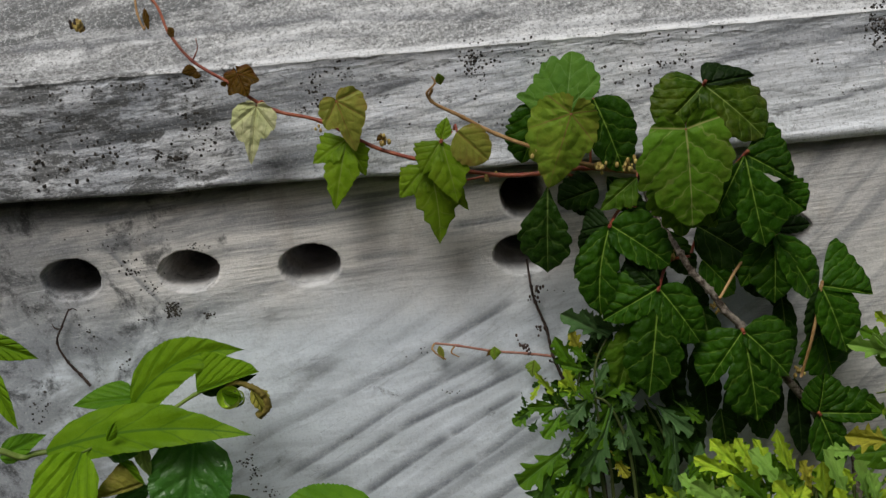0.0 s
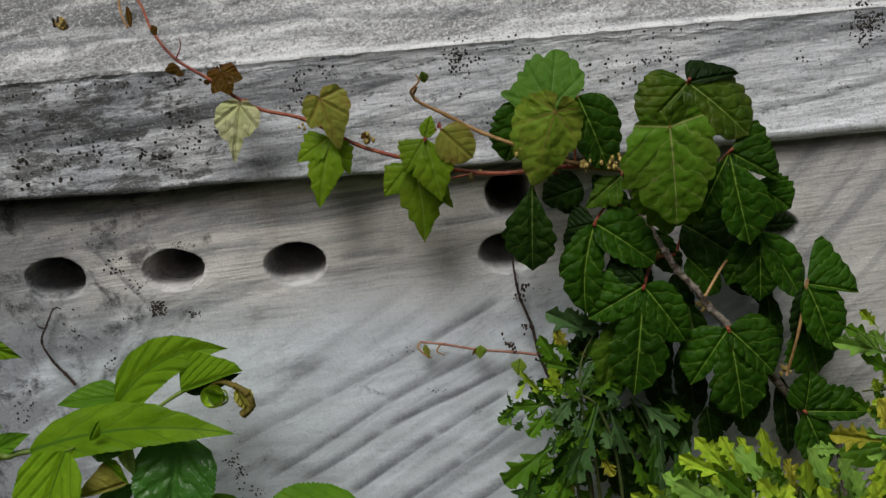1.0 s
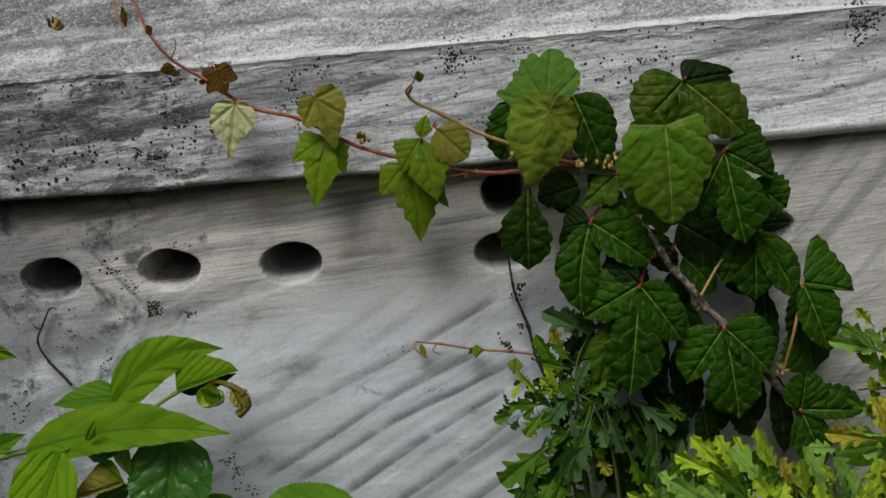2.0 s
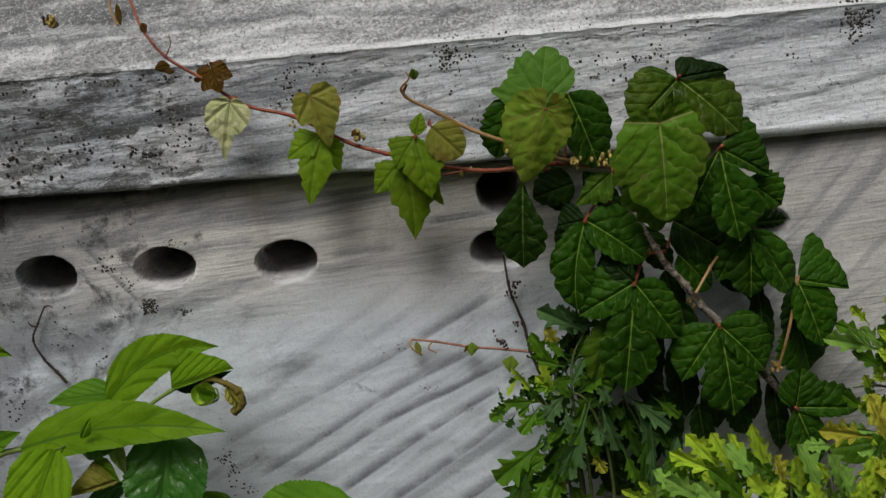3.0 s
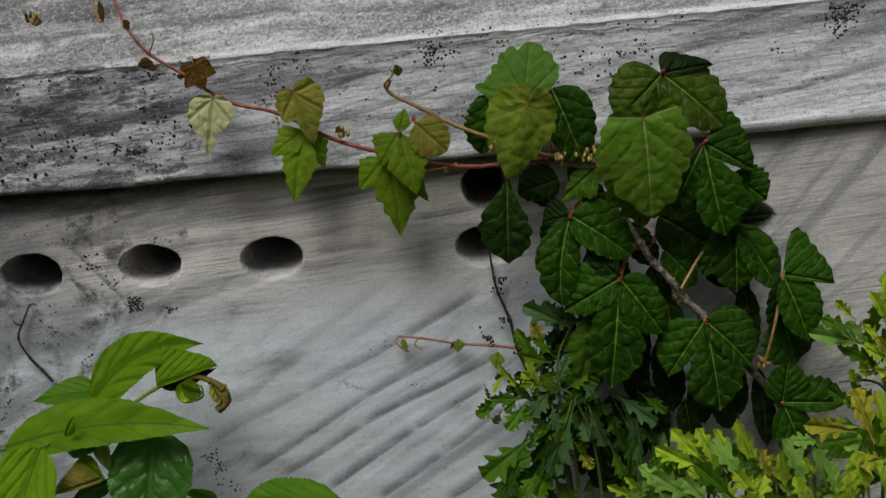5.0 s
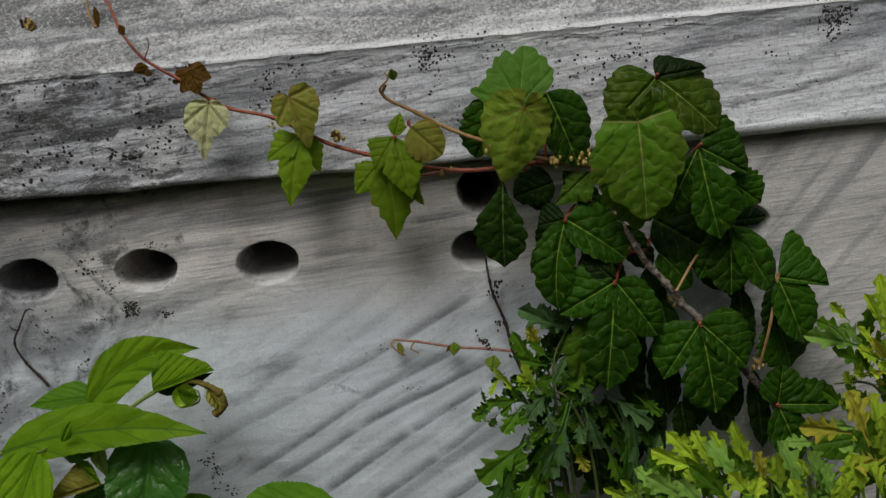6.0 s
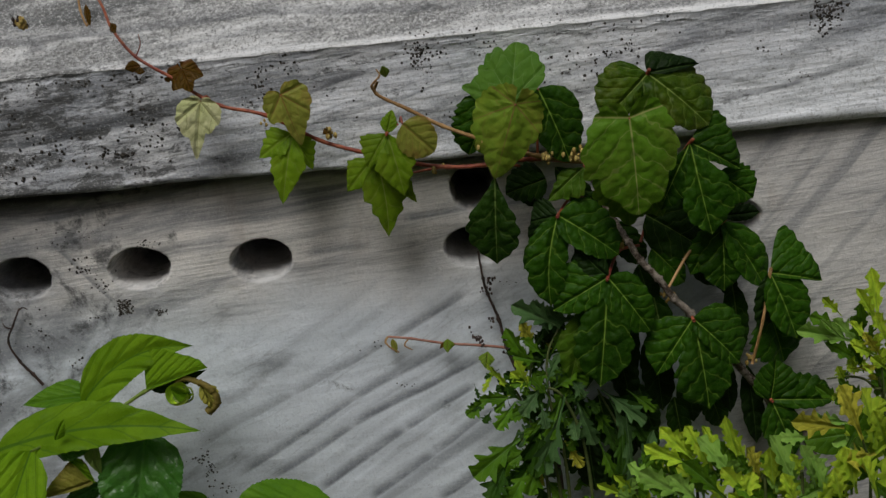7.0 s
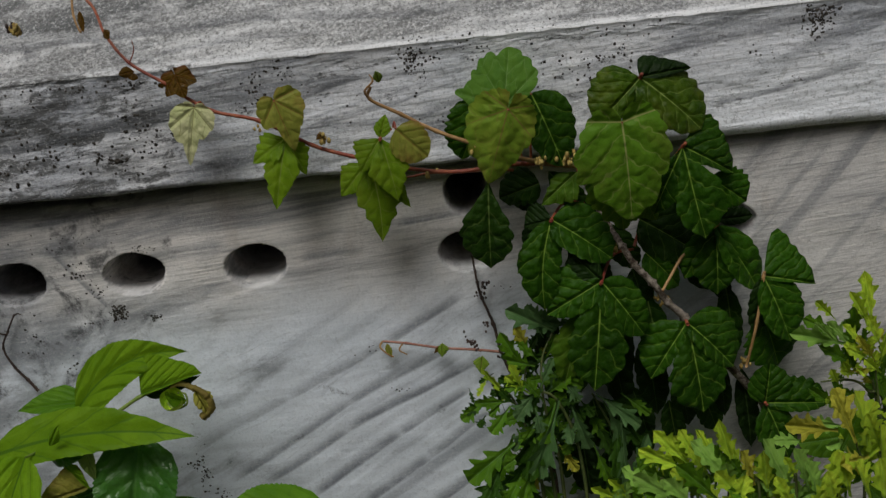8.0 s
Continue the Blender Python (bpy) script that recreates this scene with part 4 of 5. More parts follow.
oval_leaf(ivy, (0.1935, -0.0800, 0.5089), (0.2092, -0.0740, 0.4747), 0.0208, 0.0177, IVY_FRESH, 128, outline="cut", bite=0.1)
compound_leaf(ivy, (0.2324, -0.0800, 0.5369), (0.1948, -0.0450, 0.4460), [
    ((0.2476, -0.0860, 0.4583), 0.0180, 0.0286, dict(outline="fan", puff=0.013, bend=0.02)),
    ((0.2751, -0.0740, 0.5095), 0.0074, 0.0349, dict(outline="wing", bite=0.07)),
    ((0.2060, -0.0760, 0.4808), 0.0159, 0.0138, dict(outline="fan"))], 29, IVY_DARK)
oval_leaf(ivy, (0.2581, -0.0640, 0.5050), (0.2900, -0.0600, 0.4799), 0.0148, 0.0212, IVY_DARK, 30, outline="side")
compound_leaf(ivy, (0.1216, -0.0660, 0.4822), (0.1529, -0.0450, 0.4891), [
    ((0.1104, -0.0710, 0.4036), 0.0204, 0.0172, dict(outline="side", bend=0.07, curl=0.18)),
    ((0.1717, -0.0660, 0.4425), 0.0172, 0.0290, dict(outline="round", bite=0.06)),
    ((0.0897, -0.0580, 0.4351), 0.0097, 0.0140, dict(outline="side")),
    ((0.0989, -0.0520, 0.4752), 0.0183, 0.0054, dict(outline="side", material=IVY_DEEP_SHADE))], 31, IVY_DARK)
# these two leaves get their shade from a darker leaf colour
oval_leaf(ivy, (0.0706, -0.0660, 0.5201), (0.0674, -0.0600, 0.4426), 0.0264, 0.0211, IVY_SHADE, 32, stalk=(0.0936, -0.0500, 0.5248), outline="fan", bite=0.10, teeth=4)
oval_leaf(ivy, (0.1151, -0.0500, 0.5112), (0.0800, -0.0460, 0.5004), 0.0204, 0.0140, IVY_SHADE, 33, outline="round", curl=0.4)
oval_leaf(ivy, (0.1470, -0.0580, 0.5199), (0.1143, -0.0560, 0.4928), 0.0117, 0.0181, IVY_FRESH, 34, stalk=(0.1532, -0.0440, 0.5196), outline="cut", bite=0.10)
compound_leaf(ivy, (0.1599, -0.0740, 0.4257), (0.1937, -0.0450, 0.4435), [
    ((0.1475, -0.0800, 0.3286), 0.0266, 0.0266, dict(outline="fan", puff=0.013)),
    ((0.1944, -0.0740, 0.3736), 0.0181, 0.0213, dict(outline="round", bite=0.07)),
    ((0.1118, -0.0700, 0.3990), 0.0298, 0.0149, dict(outline="side", bite=0.06)),
    ((0.1339, -0.0620, 0.4527), 0.0107, 0.0107, dict(outline="side", material=IVY_DEEP_SHADE))], 35, IVY_DARK)
oval_leaf(ivy, (0.1440, -0.0580, 0.4078), (0.1245, -0.0560, 0.3272), 0.0192, 0.0213, IVY_FRESH, 36, outline="fan", bite=0.10, teeth=5)
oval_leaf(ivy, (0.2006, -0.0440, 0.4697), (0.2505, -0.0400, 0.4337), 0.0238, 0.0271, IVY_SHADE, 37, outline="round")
oval_leaf(ivy, (0.2034, -0.0500, 0.4405), (0.2325, -0.0460, 0.4058), 0.0161, 0.0140, IVY_DARK, 137, outline="round")
compound_leaf(ivy, (0.2323, -0.0720, 0.3805), (0.2306, -0.0600, 0.3854), [
    ((0.2430, -0.0780, 0.2974), 0.0278, 0.0267, dict(outline="fan", puff=0.013)),
    ((0.2723, -0.0720, 0.3356), 0.0118, 0.0320, dict(outline="round", bite=0.06)),
    ((0.1997, -0.0680, 0.3298), 0.0278, 0.0085, dict(outline="side", bite=0.07))], 38, IVY_DARK, bow=0.004)
compound_leaf(ivy, (0.2622, -0.0620, 0.4618), (0.2118, -0.0740, 0.4121), [
    ((0.2622, -0.0640, 0.4005), 0.0227, 0.0194, dict(outline="side", bite=0.07)),
    ((0.2993, -0.0590, 0.3989), 0.0151, 0.0205, dict(outline="side", bite=0.05)),
    ((0.2350, -0.0560, 0.4148), 0.0140, 0.0108, dict(outline="side"))], 39, IVY_DARK, stalk_material=STEM_TAN, bow=0.012)
compound_leaf(ivy, (0.3025, -0.0640, 0.4130), (0.2858, -0.0640, 0.3302), [
    ((0.3498, -0.0600, 0.4000), 0.0032, 0.0442, dict(outline="wing", bite=0.05, face=(0.25, -1, 0.4))),
    ((0.3246, -0.0670, 0.3513), 0.0172, 0.0259, dict(outline="side", bite=0.06)),
    # inner leaflet darkened by its colour to look shaded
    ((0.2964, -0.0560, 0.3572), 0.0108, 0.0108, dict(outline="side", material=IVY_DEEP_SHADE))], 40, IVY_DARK, stalk_material=STEM_TAN, bow=-0.006)
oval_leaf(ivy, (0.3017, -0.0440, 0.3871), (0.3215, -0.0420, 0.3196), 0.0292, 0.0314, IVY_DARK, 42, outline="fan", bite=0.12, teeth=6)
# leaf near the stone, with shade put into its colour
oval_leaf(ivy, (0.2736, -0.0300, 0.4586), (0.3059, -0.0260, 0.4585), 0.0066, 0.0099, IVY_DEEP_SHADE, 41, outline="side")
compound_leaf(ivy, (0.3040, -0.0580, 0.2915), (0.2913, -0.0400, 0.3082), [
    ((0.3632, -0.0580, 0.2862), 0.0087, 0.0250, dict(outline="side", bite=0.08, teeth=5)),
    ((0.3099, -0.0550, 0.3278), 0.0228, 0.0184, dict(outline="round", bite=0.06)),
    ((0.3242, -0.0600, 0.2350), 0.0217, 0.0184, dict(outline="side", bite=0.06))], 43, IVY_DARK)
# extra leaves behind, close to the stone, their shade painted into the green
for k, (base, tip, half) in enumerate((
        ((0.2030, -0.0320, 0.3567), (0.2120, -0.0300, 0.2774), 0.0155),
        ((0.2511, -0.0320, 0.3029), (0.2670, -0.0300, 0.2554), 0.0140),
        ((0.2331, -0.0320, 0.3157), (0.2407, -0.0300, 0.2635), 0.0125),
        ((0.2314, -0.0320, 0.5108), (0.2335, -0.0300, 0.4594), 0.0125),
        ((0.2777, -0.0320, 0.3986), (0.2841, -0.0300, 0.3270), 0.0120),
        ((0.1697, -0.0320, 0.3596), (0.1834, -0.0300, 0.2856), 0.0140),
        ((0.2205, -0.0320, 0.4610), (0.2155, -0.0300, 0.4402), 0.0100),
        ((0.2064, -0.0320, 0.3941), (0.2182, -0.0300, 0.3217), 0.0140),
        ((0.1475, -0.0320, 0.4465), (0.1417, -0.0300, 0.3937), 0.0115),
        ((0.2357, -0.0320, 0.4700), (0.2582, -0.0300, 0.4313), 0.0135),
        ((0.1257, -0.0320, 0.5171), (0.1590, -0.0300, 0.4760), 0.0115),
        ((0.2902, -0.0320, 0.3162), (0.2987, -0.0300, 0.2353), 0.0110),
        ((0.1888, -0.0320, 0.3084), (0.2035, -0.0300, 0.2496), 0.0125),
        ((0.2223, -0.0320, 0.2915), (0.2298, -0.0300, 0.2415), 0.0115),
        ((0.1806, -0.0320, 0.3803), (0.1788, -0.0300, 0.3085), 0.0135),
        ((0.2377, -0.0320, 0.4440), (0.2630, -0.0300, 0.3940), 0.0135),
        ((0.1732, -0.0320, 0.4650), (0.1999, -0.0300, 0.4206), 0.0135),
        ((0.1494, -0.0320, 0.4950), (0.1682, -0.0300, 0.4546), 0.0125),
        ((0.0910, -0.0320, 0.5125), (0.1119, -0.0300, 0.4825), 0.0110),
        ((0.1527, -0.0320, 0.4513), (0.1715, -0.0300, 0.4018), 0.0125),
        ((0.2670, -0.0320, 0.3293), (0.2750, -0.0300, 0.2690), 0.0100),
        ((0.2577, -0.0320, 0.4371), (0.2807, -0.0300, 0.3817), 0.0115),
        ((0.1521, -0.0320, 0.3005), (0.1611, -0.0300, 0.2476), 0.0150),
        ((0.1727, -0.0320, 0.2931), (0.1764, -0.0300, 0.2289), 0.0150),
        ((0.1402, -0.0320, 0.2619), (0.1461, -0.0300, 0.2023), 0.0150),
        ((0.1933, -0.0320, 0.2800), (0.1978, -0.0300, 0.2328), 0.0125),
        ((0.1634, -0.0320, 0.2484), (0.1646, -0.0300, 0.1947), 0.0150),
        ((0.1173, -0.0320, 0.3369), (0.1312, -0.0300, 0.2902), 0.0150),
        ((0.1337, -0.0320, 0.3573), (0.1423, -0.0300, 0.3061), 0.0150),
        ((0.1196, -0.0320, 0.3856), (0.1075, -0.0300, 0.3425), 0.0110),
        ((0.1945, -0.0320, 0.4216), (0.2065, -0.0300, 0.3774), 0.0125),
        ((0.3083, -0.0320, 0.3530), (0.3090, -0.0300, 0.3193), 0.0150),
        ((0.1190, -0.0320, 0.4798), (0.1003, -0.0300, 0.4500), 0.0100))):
    oval_leaf(ivy, base, tip, half, half, IVY_SHADE if k % 3 == 1 else IVY_DEEP_SHADE, 60 + k, outline="side", bite=0.07)

# ---- thin twigs on the stone ----
creeper = thing("dead_twig", (0.1274, -0.0300, 0.0), "thin dark twig with a pink runner climbing the marble", "twig")
part("stem", tube("stem", [(0.0538, -0.0060, 0.4412), (0.0562, -0.0070, 0.4154), (0.0593, -0.0080, 0.4003), (0.0679, -0.0100, 0.3745), (0.0723, -0.0140, 0.3495), (0.0812, -0.0160, 0.3238), (0.1002, -0.0220, 0.2781), (0.1126, -0.0280, 0.2220), (0.1274, -0.0300, 0.0)], 0.0010, 0.0020, STEM_TWIG, 0.6, 21), creeper)
part("runner", tube("runner", [(-0.0360, -0.0080, 0.3679), (-0.0143, -0.0100, 0.3645), (0.0165, -0.0120, 0.3575), (0.0475, -0.0140, 0.3533), (0.0723, -0.0140, 0.3484)], 0.0011, 0.0013, STEM_PINK, 0.2, 22), creeper, None, "thin pink runner")
part("runner", tube("runner", [(-0.0360, -0.0080, 0.3679), (-0.0385, -0.0100, 0.3632), (-0.0327, -0.0140, 0.3576), (-0.0268, -0.0140, 0.3537)], 0.0011, 0.0006, STEM_TAN, 0.2, 23), creeper)
part("runner", tube("runner", [(-0.0175, -0.0100, 0.3647), (-0.0211, -0.0120, 0.3591), (-0.0141, -0.0140, 0.3548)], 0.0009, 0.0005, STEM_TAN, 0.2, 24), creeper)
oval_leaf(creeper, (-0.0320, -0.0100, 0.3660), (-0.0289, -0.0140, 0.3528), 0.0036, 0.0030, IVY_RUST, 122, outline="oval", curl=0.4)
oval_leaf(creeper, (0.0190, -0.0140, 0.3625), (0.0175, -0.0190, 0.3505), 0.0062, 0.0068, IVY_BRONZE, 120, outline="cut", curl=0.6)
oval_leaf(creeper, (0.0165, -0.0140, 0.3600), (0.0105, -0.0160, 0.3540), 0.0018, 0.0022, IVY_BROWN, 124, outline="oval", curl=0.5)
oval_leaf(creeper, (0.0547, -0.0160, 0.3470), (0.0515, -0.0200, 0.3315), 0.0090, 0.0075, IVY_BRONZE, 121, outline="cut", bite=0.12)
for at, seed in (((0.0620, -0.0100, 0.4131), 31), ((0.0572, -0.0100, 0.4022), 32), ((0.0622, -0.0120, 0.3773), 33), ((0.0499, -0.0120, 0.3563), 34), ((0.0750, -0.0160, 0.3444), 35), ((0.0440, -0.0120, 0.3623), 36)):
    buds(creeper, at, 0.0028, 9, seed, STEM_TWIG, size=0.0011)
twig = thing("dry_tendril", (-0.3598, -0.0040, 0.3510), "thin dry brown tendril stuck to the marble", "twig")
part("stem", tube("stem", [(-0.3677, -0.0040, 0.4271), (-0.3764, -0.0050, 0.4113), (-0.3828, -0.0060, 0.3962), (-0.3758, -0.0060, 0.3767), (-0.3665, -0.0060, 0.3636), (-0.3598, -0.0040, 0.3510)], 0.0008, 0.0014, STEM_TWIG, 0.5, 25), twig)
part("side_shoot", tube("side_shoot", [(-0.3768, -0.0050, 0.4086), (-0.3816, -0.0080, 0.4111), (-0.3839, -0.0080, 0.4157)], 0.0008, 0.0004, STEM_TWIG, 0.3, 26), twig)
part("side_shoot", tube("side_shoot", [(-0.3691, -0.0040, 0.4251), (-0.3630, -0.0080, 0.4286), (-0.3600, -0.0060, 0.4260)], 0.0008, 0.0004, STEM_TWIG, 0.3, 27), twig)
knot = thing("withered_flower", (-0.3169, -0.0050, 0.6783), "tiny withered yellow flower lying on the sloping lid", "flower")
buds(knot, (-0.3154, -0.0100, 0.6780), 0.0022, 16, 40, BUD, "petal", 0.0020)
buds(knot, (-0.3182, -0.0060, 0.6803), 0.0030, 10, 41, STEM_TWIG, "petal", 0.0016)

# ---- broad-leaved shrub ----
shrub = thing("leafy_shrub", (-0.4031, -0.1300, 0.0), "bright green shrub with pointed ribbed leaves in front of the marble", "shrub")
part("stem", tube("stem", [(-0.4031, -0.1300, 0.0), (-0.4151, -0.1200, 0.3111), (-0.3865, -0.1100, 0.3318), (-0.3469, -0.1000, 0.3308), (-0.3026, -0.1000, 0.3357), (-0.2395, -0.1000, 0.3721), (-0.2130, -0.1050, 0.3769)], 0.0034, 0.0012, STEM_GREEN, 0.25, 41), shrub)
part("stem", tube("stem", [(-0.4031, -0.1300, 0.0), (-0.3583, -0.1300, 0.2903), (-0.3256, -0.1200, 0.3342), (-0.3057, -0.1200, 0.3401)], 0.0030, 0.0014, STEM_GREEN, 0.25, 42), shrub)
part("stem", tube("stem", [(-0.1287, -0.0900, 0.0), (-0.1409, -0.0900, 0.2156), (-0.1097, -0.0900, 0.2489)], 0.0026, 0.0012, STEM_GREEN, 0.25, 43), shrub)
BROAD = dict(outline="ovate", teeth=14, bite=0.035, ribs=4.4, slant=2.2, puff=0.008, curl=0.06, fold=0.14, arch=0.08)
oval_leaf(shrub, (-0.3665, -0.1150, 0.3370), (-0.1839, -0.1500, 0.3527), 0.0209, 0.0254, SHRUB_LIGHT, 50, face=(0.05, -0.8, 0.75), **{**BROAD, "bend": -0.05, "puff": 0.022})
oval_leaf(shrub, (-0.2971, -0.0880, 0.3608), (-0.1935, -0.1000, 0.4086), 0.0215, 0.0234, SHRUB_LIGHT, 51, face=(-0.2, -1, 0.5), **{**BROAD, "bend": -0.13, "puff": 0.02})
oval_leaf(shrub, (-0.2366, -0.1040, 0.3755), (-0.1788, -0.1220, 0.3962), 0.0018, 0.0303, SHRUB_LIGHT, 52, face=(-0.1, -0.9, 0.6), **{**BROAD, "outline": "wing", "bite": 0.01})
# underside of the folded leaf, its shade painted as near-black green
oval_leaf(shrub, (-0.2335, -0.1000, 0.3736), (-0.1811, -0.1160, 0.3926), 0.0074, 0.0074, IVY_DEEP_SHADE, 53, face=(0, -1, -0.2), **{**BROAD})
oval_leaf(shrub, (-0.2421, -0.1100, 0.3386), (-0.2540, -0.1400, 0.2627), 0.0347, 0.0356, SHRUB_DARK, 54, stalk=(-0.2943, -0.1000, 0.3271), stalk_material=STEM_GREEN, face=(0.1, -1, 0.45), **{**BROAD, "outline": "round", "ribs": 4.4, "slant": 1.0, "puff": 0.02, "fold": 0.2})
oval_leaf(shrub, (-0.3277, -0.1400, 0.3449), (-0.3616, -0.1600, 0.2608), 0.0326, 0.0282, SHRUB_LIGHT, 55, stalk=(-0.3116, -0.1200, 0.3329), stalk_material=STEM_GREEN, face=(-0.1, -0.9, 0.6), **{**BROAD, "outline": "round"})
oval_leaf(shrub, (-0.2964, -0.0780, 0.3638), (-0.3509, -0.0800, 0.3621), 0.0180, 0.0095, SHRUB_MID, 56, face=(0, -0.7, 0.8), **{**BROAD})
oval_leaf(shrub, (-0.4124, -0.1000, 0.3293), (-0.3654, -0.1100, 0.3506), 0.0111, 0.0111, SHRUB_MID, 57, face=(0, -1, 0.6), **{**BROAD})
oval_leaf(shrub, (-0.4154, -0.0900, 0.4333), (-0.3682, -0.0900, 0.4111), 0.0122, 0.0103, SHRUB_LIGHT, 58, **{**BROAD})
oval_leaf(shrub, (-0.4042, -0.1100, 0.4128), (-0.3839, -0.1200, 0.3609), 0.0091, 0.0091, SHRUB_LIGHT, 59, **{**BROAD})
oval_leaf(shrub, (-0.0942, -0.0900, 0.2447), (-0.1806, -0.1000, 0.2612), 0.0224, 0.0075, SHRUB_MID, 70, face=(0, -0.8, 0.7), **{**BROAD, "outline": "side", "slant": 1.2, "ribs": 5.0, "bite": 0.05})
oval_leaf(shrub, (-0.2042, -0.0900, 0.2591), (-0.2361, -0.0900, 0.2730), 0.0065, 0.0047, SHRUB_MID, 71, face=(0, -0.8, 0.7), **{**BROAD})
oval_leaf(shrub, (-0.2946, -0.0900, 0.2859), (-0.3307, -0.0900, 0.2706), 0.0093, 0.0093, SHRUB_DARK, 72, **{**BROAD})
oval_leaf(shrub, (-0.2860, -0.1280, 0.3077), (-0.3237, -0.1400, 0.3029), 0.0232, 0.0027, SHRUB_BROWN, 73, **{**BROAD, "outline": "wing", "curl": 0.3})
oval_leaf(shrub, (-0.3067, -0.1240, 0.3329), (-0.2838, -0.1300, 0.3065), 0.0036, 0.0063, SHRUB_LIGHT, 76, **{**BROAD, "outline": "oval", "curl": 0.3})
oval_leaf(shrub, (-0.2856, -0.1240, 0.3468), (-0.2780, -0.1300, 0.3132), 0.0072, 0.0063, SHRUB_PALE, 74, **{**BROAD, "fold": 0.5})
oval_leaf(shrub, (-0.3151, -0.1220, 0.3368), (-0.2804, -0.1400, 0.3407), 0.0090, 0.0099, SHRUB_DARK, 75, **{**BROAD, "fold": 0.4, "curl": 0.3, "outline": "oval"})
oval_leaf(shrub, (-0.3053, -0.1420, 0.3539), (-0.2924, -0.1500, 0.3741), 0.0053, 0.0044, SHRUB_LIGHT, 77, **{**BROAD, "outline": "oval", "curl": 0.5})
# curled young tip
def curled_bud(at, r, material, turn):
    """A young leaf still rolled into an open cup."""
    verts, faces, uvs = [], [], []
    rows, cols = 9, 25
    for i in range(rows):
        s = i / (rows - 1)
        for k in range(cols):
            a = 2 * math.pi * k / (cols - 1) * 1.12
            q = r * math.sin(0.15 + s * 1.55) * (1 - 0.16 * k / cols)
            verts.append((q * math.cos(a), q * math.sin(a), r * (1.1 - 1.25 * math.cos(s * 1.6)) + 0.12 * r * s * math.sin(3 * a)))
            uvs.append((s, k / cols))
    me = mesh_from("bud", verts, grid_faces(rows, cols), material, uvs)
    return part("bud", me, shrub, Matrix.Translation(at) @ pose(0, 0, 0, *turn), "curled yellow-green young leaf")


curled_bud((-0.2048, -0.1180, 0.3704), 0.0103, HERB_LIME, (48, -12, 0))
part("petiole", tube("petiole", [(-0.2117, -0.1100, 0.3788), (-0.2132, -0.1160, 0.3734), (-0.2068, -0.1200, 0.3664), (-0.1961, -0.1200, 0.3695), (-0.1968, -0.1160, 0.3770), (-0.2031, -0.1160, 0.3785)], 0.0010, 0.0008, STEM_GREEN, 0.2, 44), shrub)
part("bud", tube("bud", [(-0.2117, -0.1100, 0.3788), (-0.2016, -0.1140, 0.3856), (-0.1883, -0.1180, 0.3820), (-0.1786, -0.1200, 0.3750), (-0.1761, -0.1200, 0.3647), (-0.1847, -0.1200, 0.3564)], 0.0018, 0.0036, SHRUB_BROWN, 0.3, 45), shrub, None, "brown withered leaf tip")
oval_leaf(shrub, (-0.1875, -0.1180, 0.3810), (-0.1775, -0.1220, 0.3580), 0.0070, 0.0095, SHRUB_BROWN, 78, face=(0.4, -1, 0.2), outline="oval", fold=0.7, curl=0.3)
oval_leaf(shrub, (-0.2129, -0.1180, 0.3792), (-0.1933, -0.1260, 0.3758), 0.0110, 0.0110, SHRUB_LIGHT, 79, face=(0, -0.8, -0.4), outline="oval", fold=0.7, curl=0.4)


# ---- cut-leaved herbs ----
def cut_blade(material, seed):
    """A herb leaf 5 cm long and 4 cm wide: a narrow winged stalk that widens into blunt lobes leaning forward."""
    rng = random.Random(seed)
    rows, half = 46, 5
    verts, uvs = [], []
    spots = {sgn: [(0.40 + rng.uniform(-0.05, 0.05), rng.uniform(0.45, 0.75)), (0.62 + rng.uniform(-0.05, 0.05), rng.uniform(0.8, 1.0)), (0.80 + rng.uniform(-0.03, 0.03), rng.uniform(0.5, 0.75))] for sgn in (-1, 1)}
    twist, sag = rng.uniform(-0.7, 0.7), rng.uniform(0.15, 0.5)
    for i in range(rows):
        s = i / (rows - 1)
        for j in range(-half, half + 1):
            e, sgn = j / half, 1 if j > 0 else -1
            w = 0.09 + 0.33 * ease(s, 0.15, 0.62) * ease(s, 1.0, 0.86)
            for at, high in spots[sgn]:
                w = max(w, high * max(0.0, 1 - abs((s - at) / 0.105) ** 1.5) ** 0.8)
            w *= ease(s, 1.0, 0.94)
            x = e * w
            y = s + 0.22 * abs(x) * (1 - 0.4 * s)
            z = 0.10 * abs(x) - sag * s * s * 0.5 + 0.05 * math.sin(6 * s + seed) * abs(x) + 0.25 * twist * x * s + 0.03 * noise.noise((x * 4, s * 5, seed))
            verts.append((0.02 * x, 0.05 * y, 0.05 * z))
            uvs.append((s, abs(x) * 0.35))
    return mesh_from("blade", verts, grid_faces(rows, 2 * half + 1), material, uvs)


HERB_LEAVES = {m.name: [cut_blade(m, seed) for seed in range(5)] for m in (HERB_GREEN, HERB_SHADE, HERB_BLUE, HERB_PALE, HERB_LIME, HERB_YELLOW)}


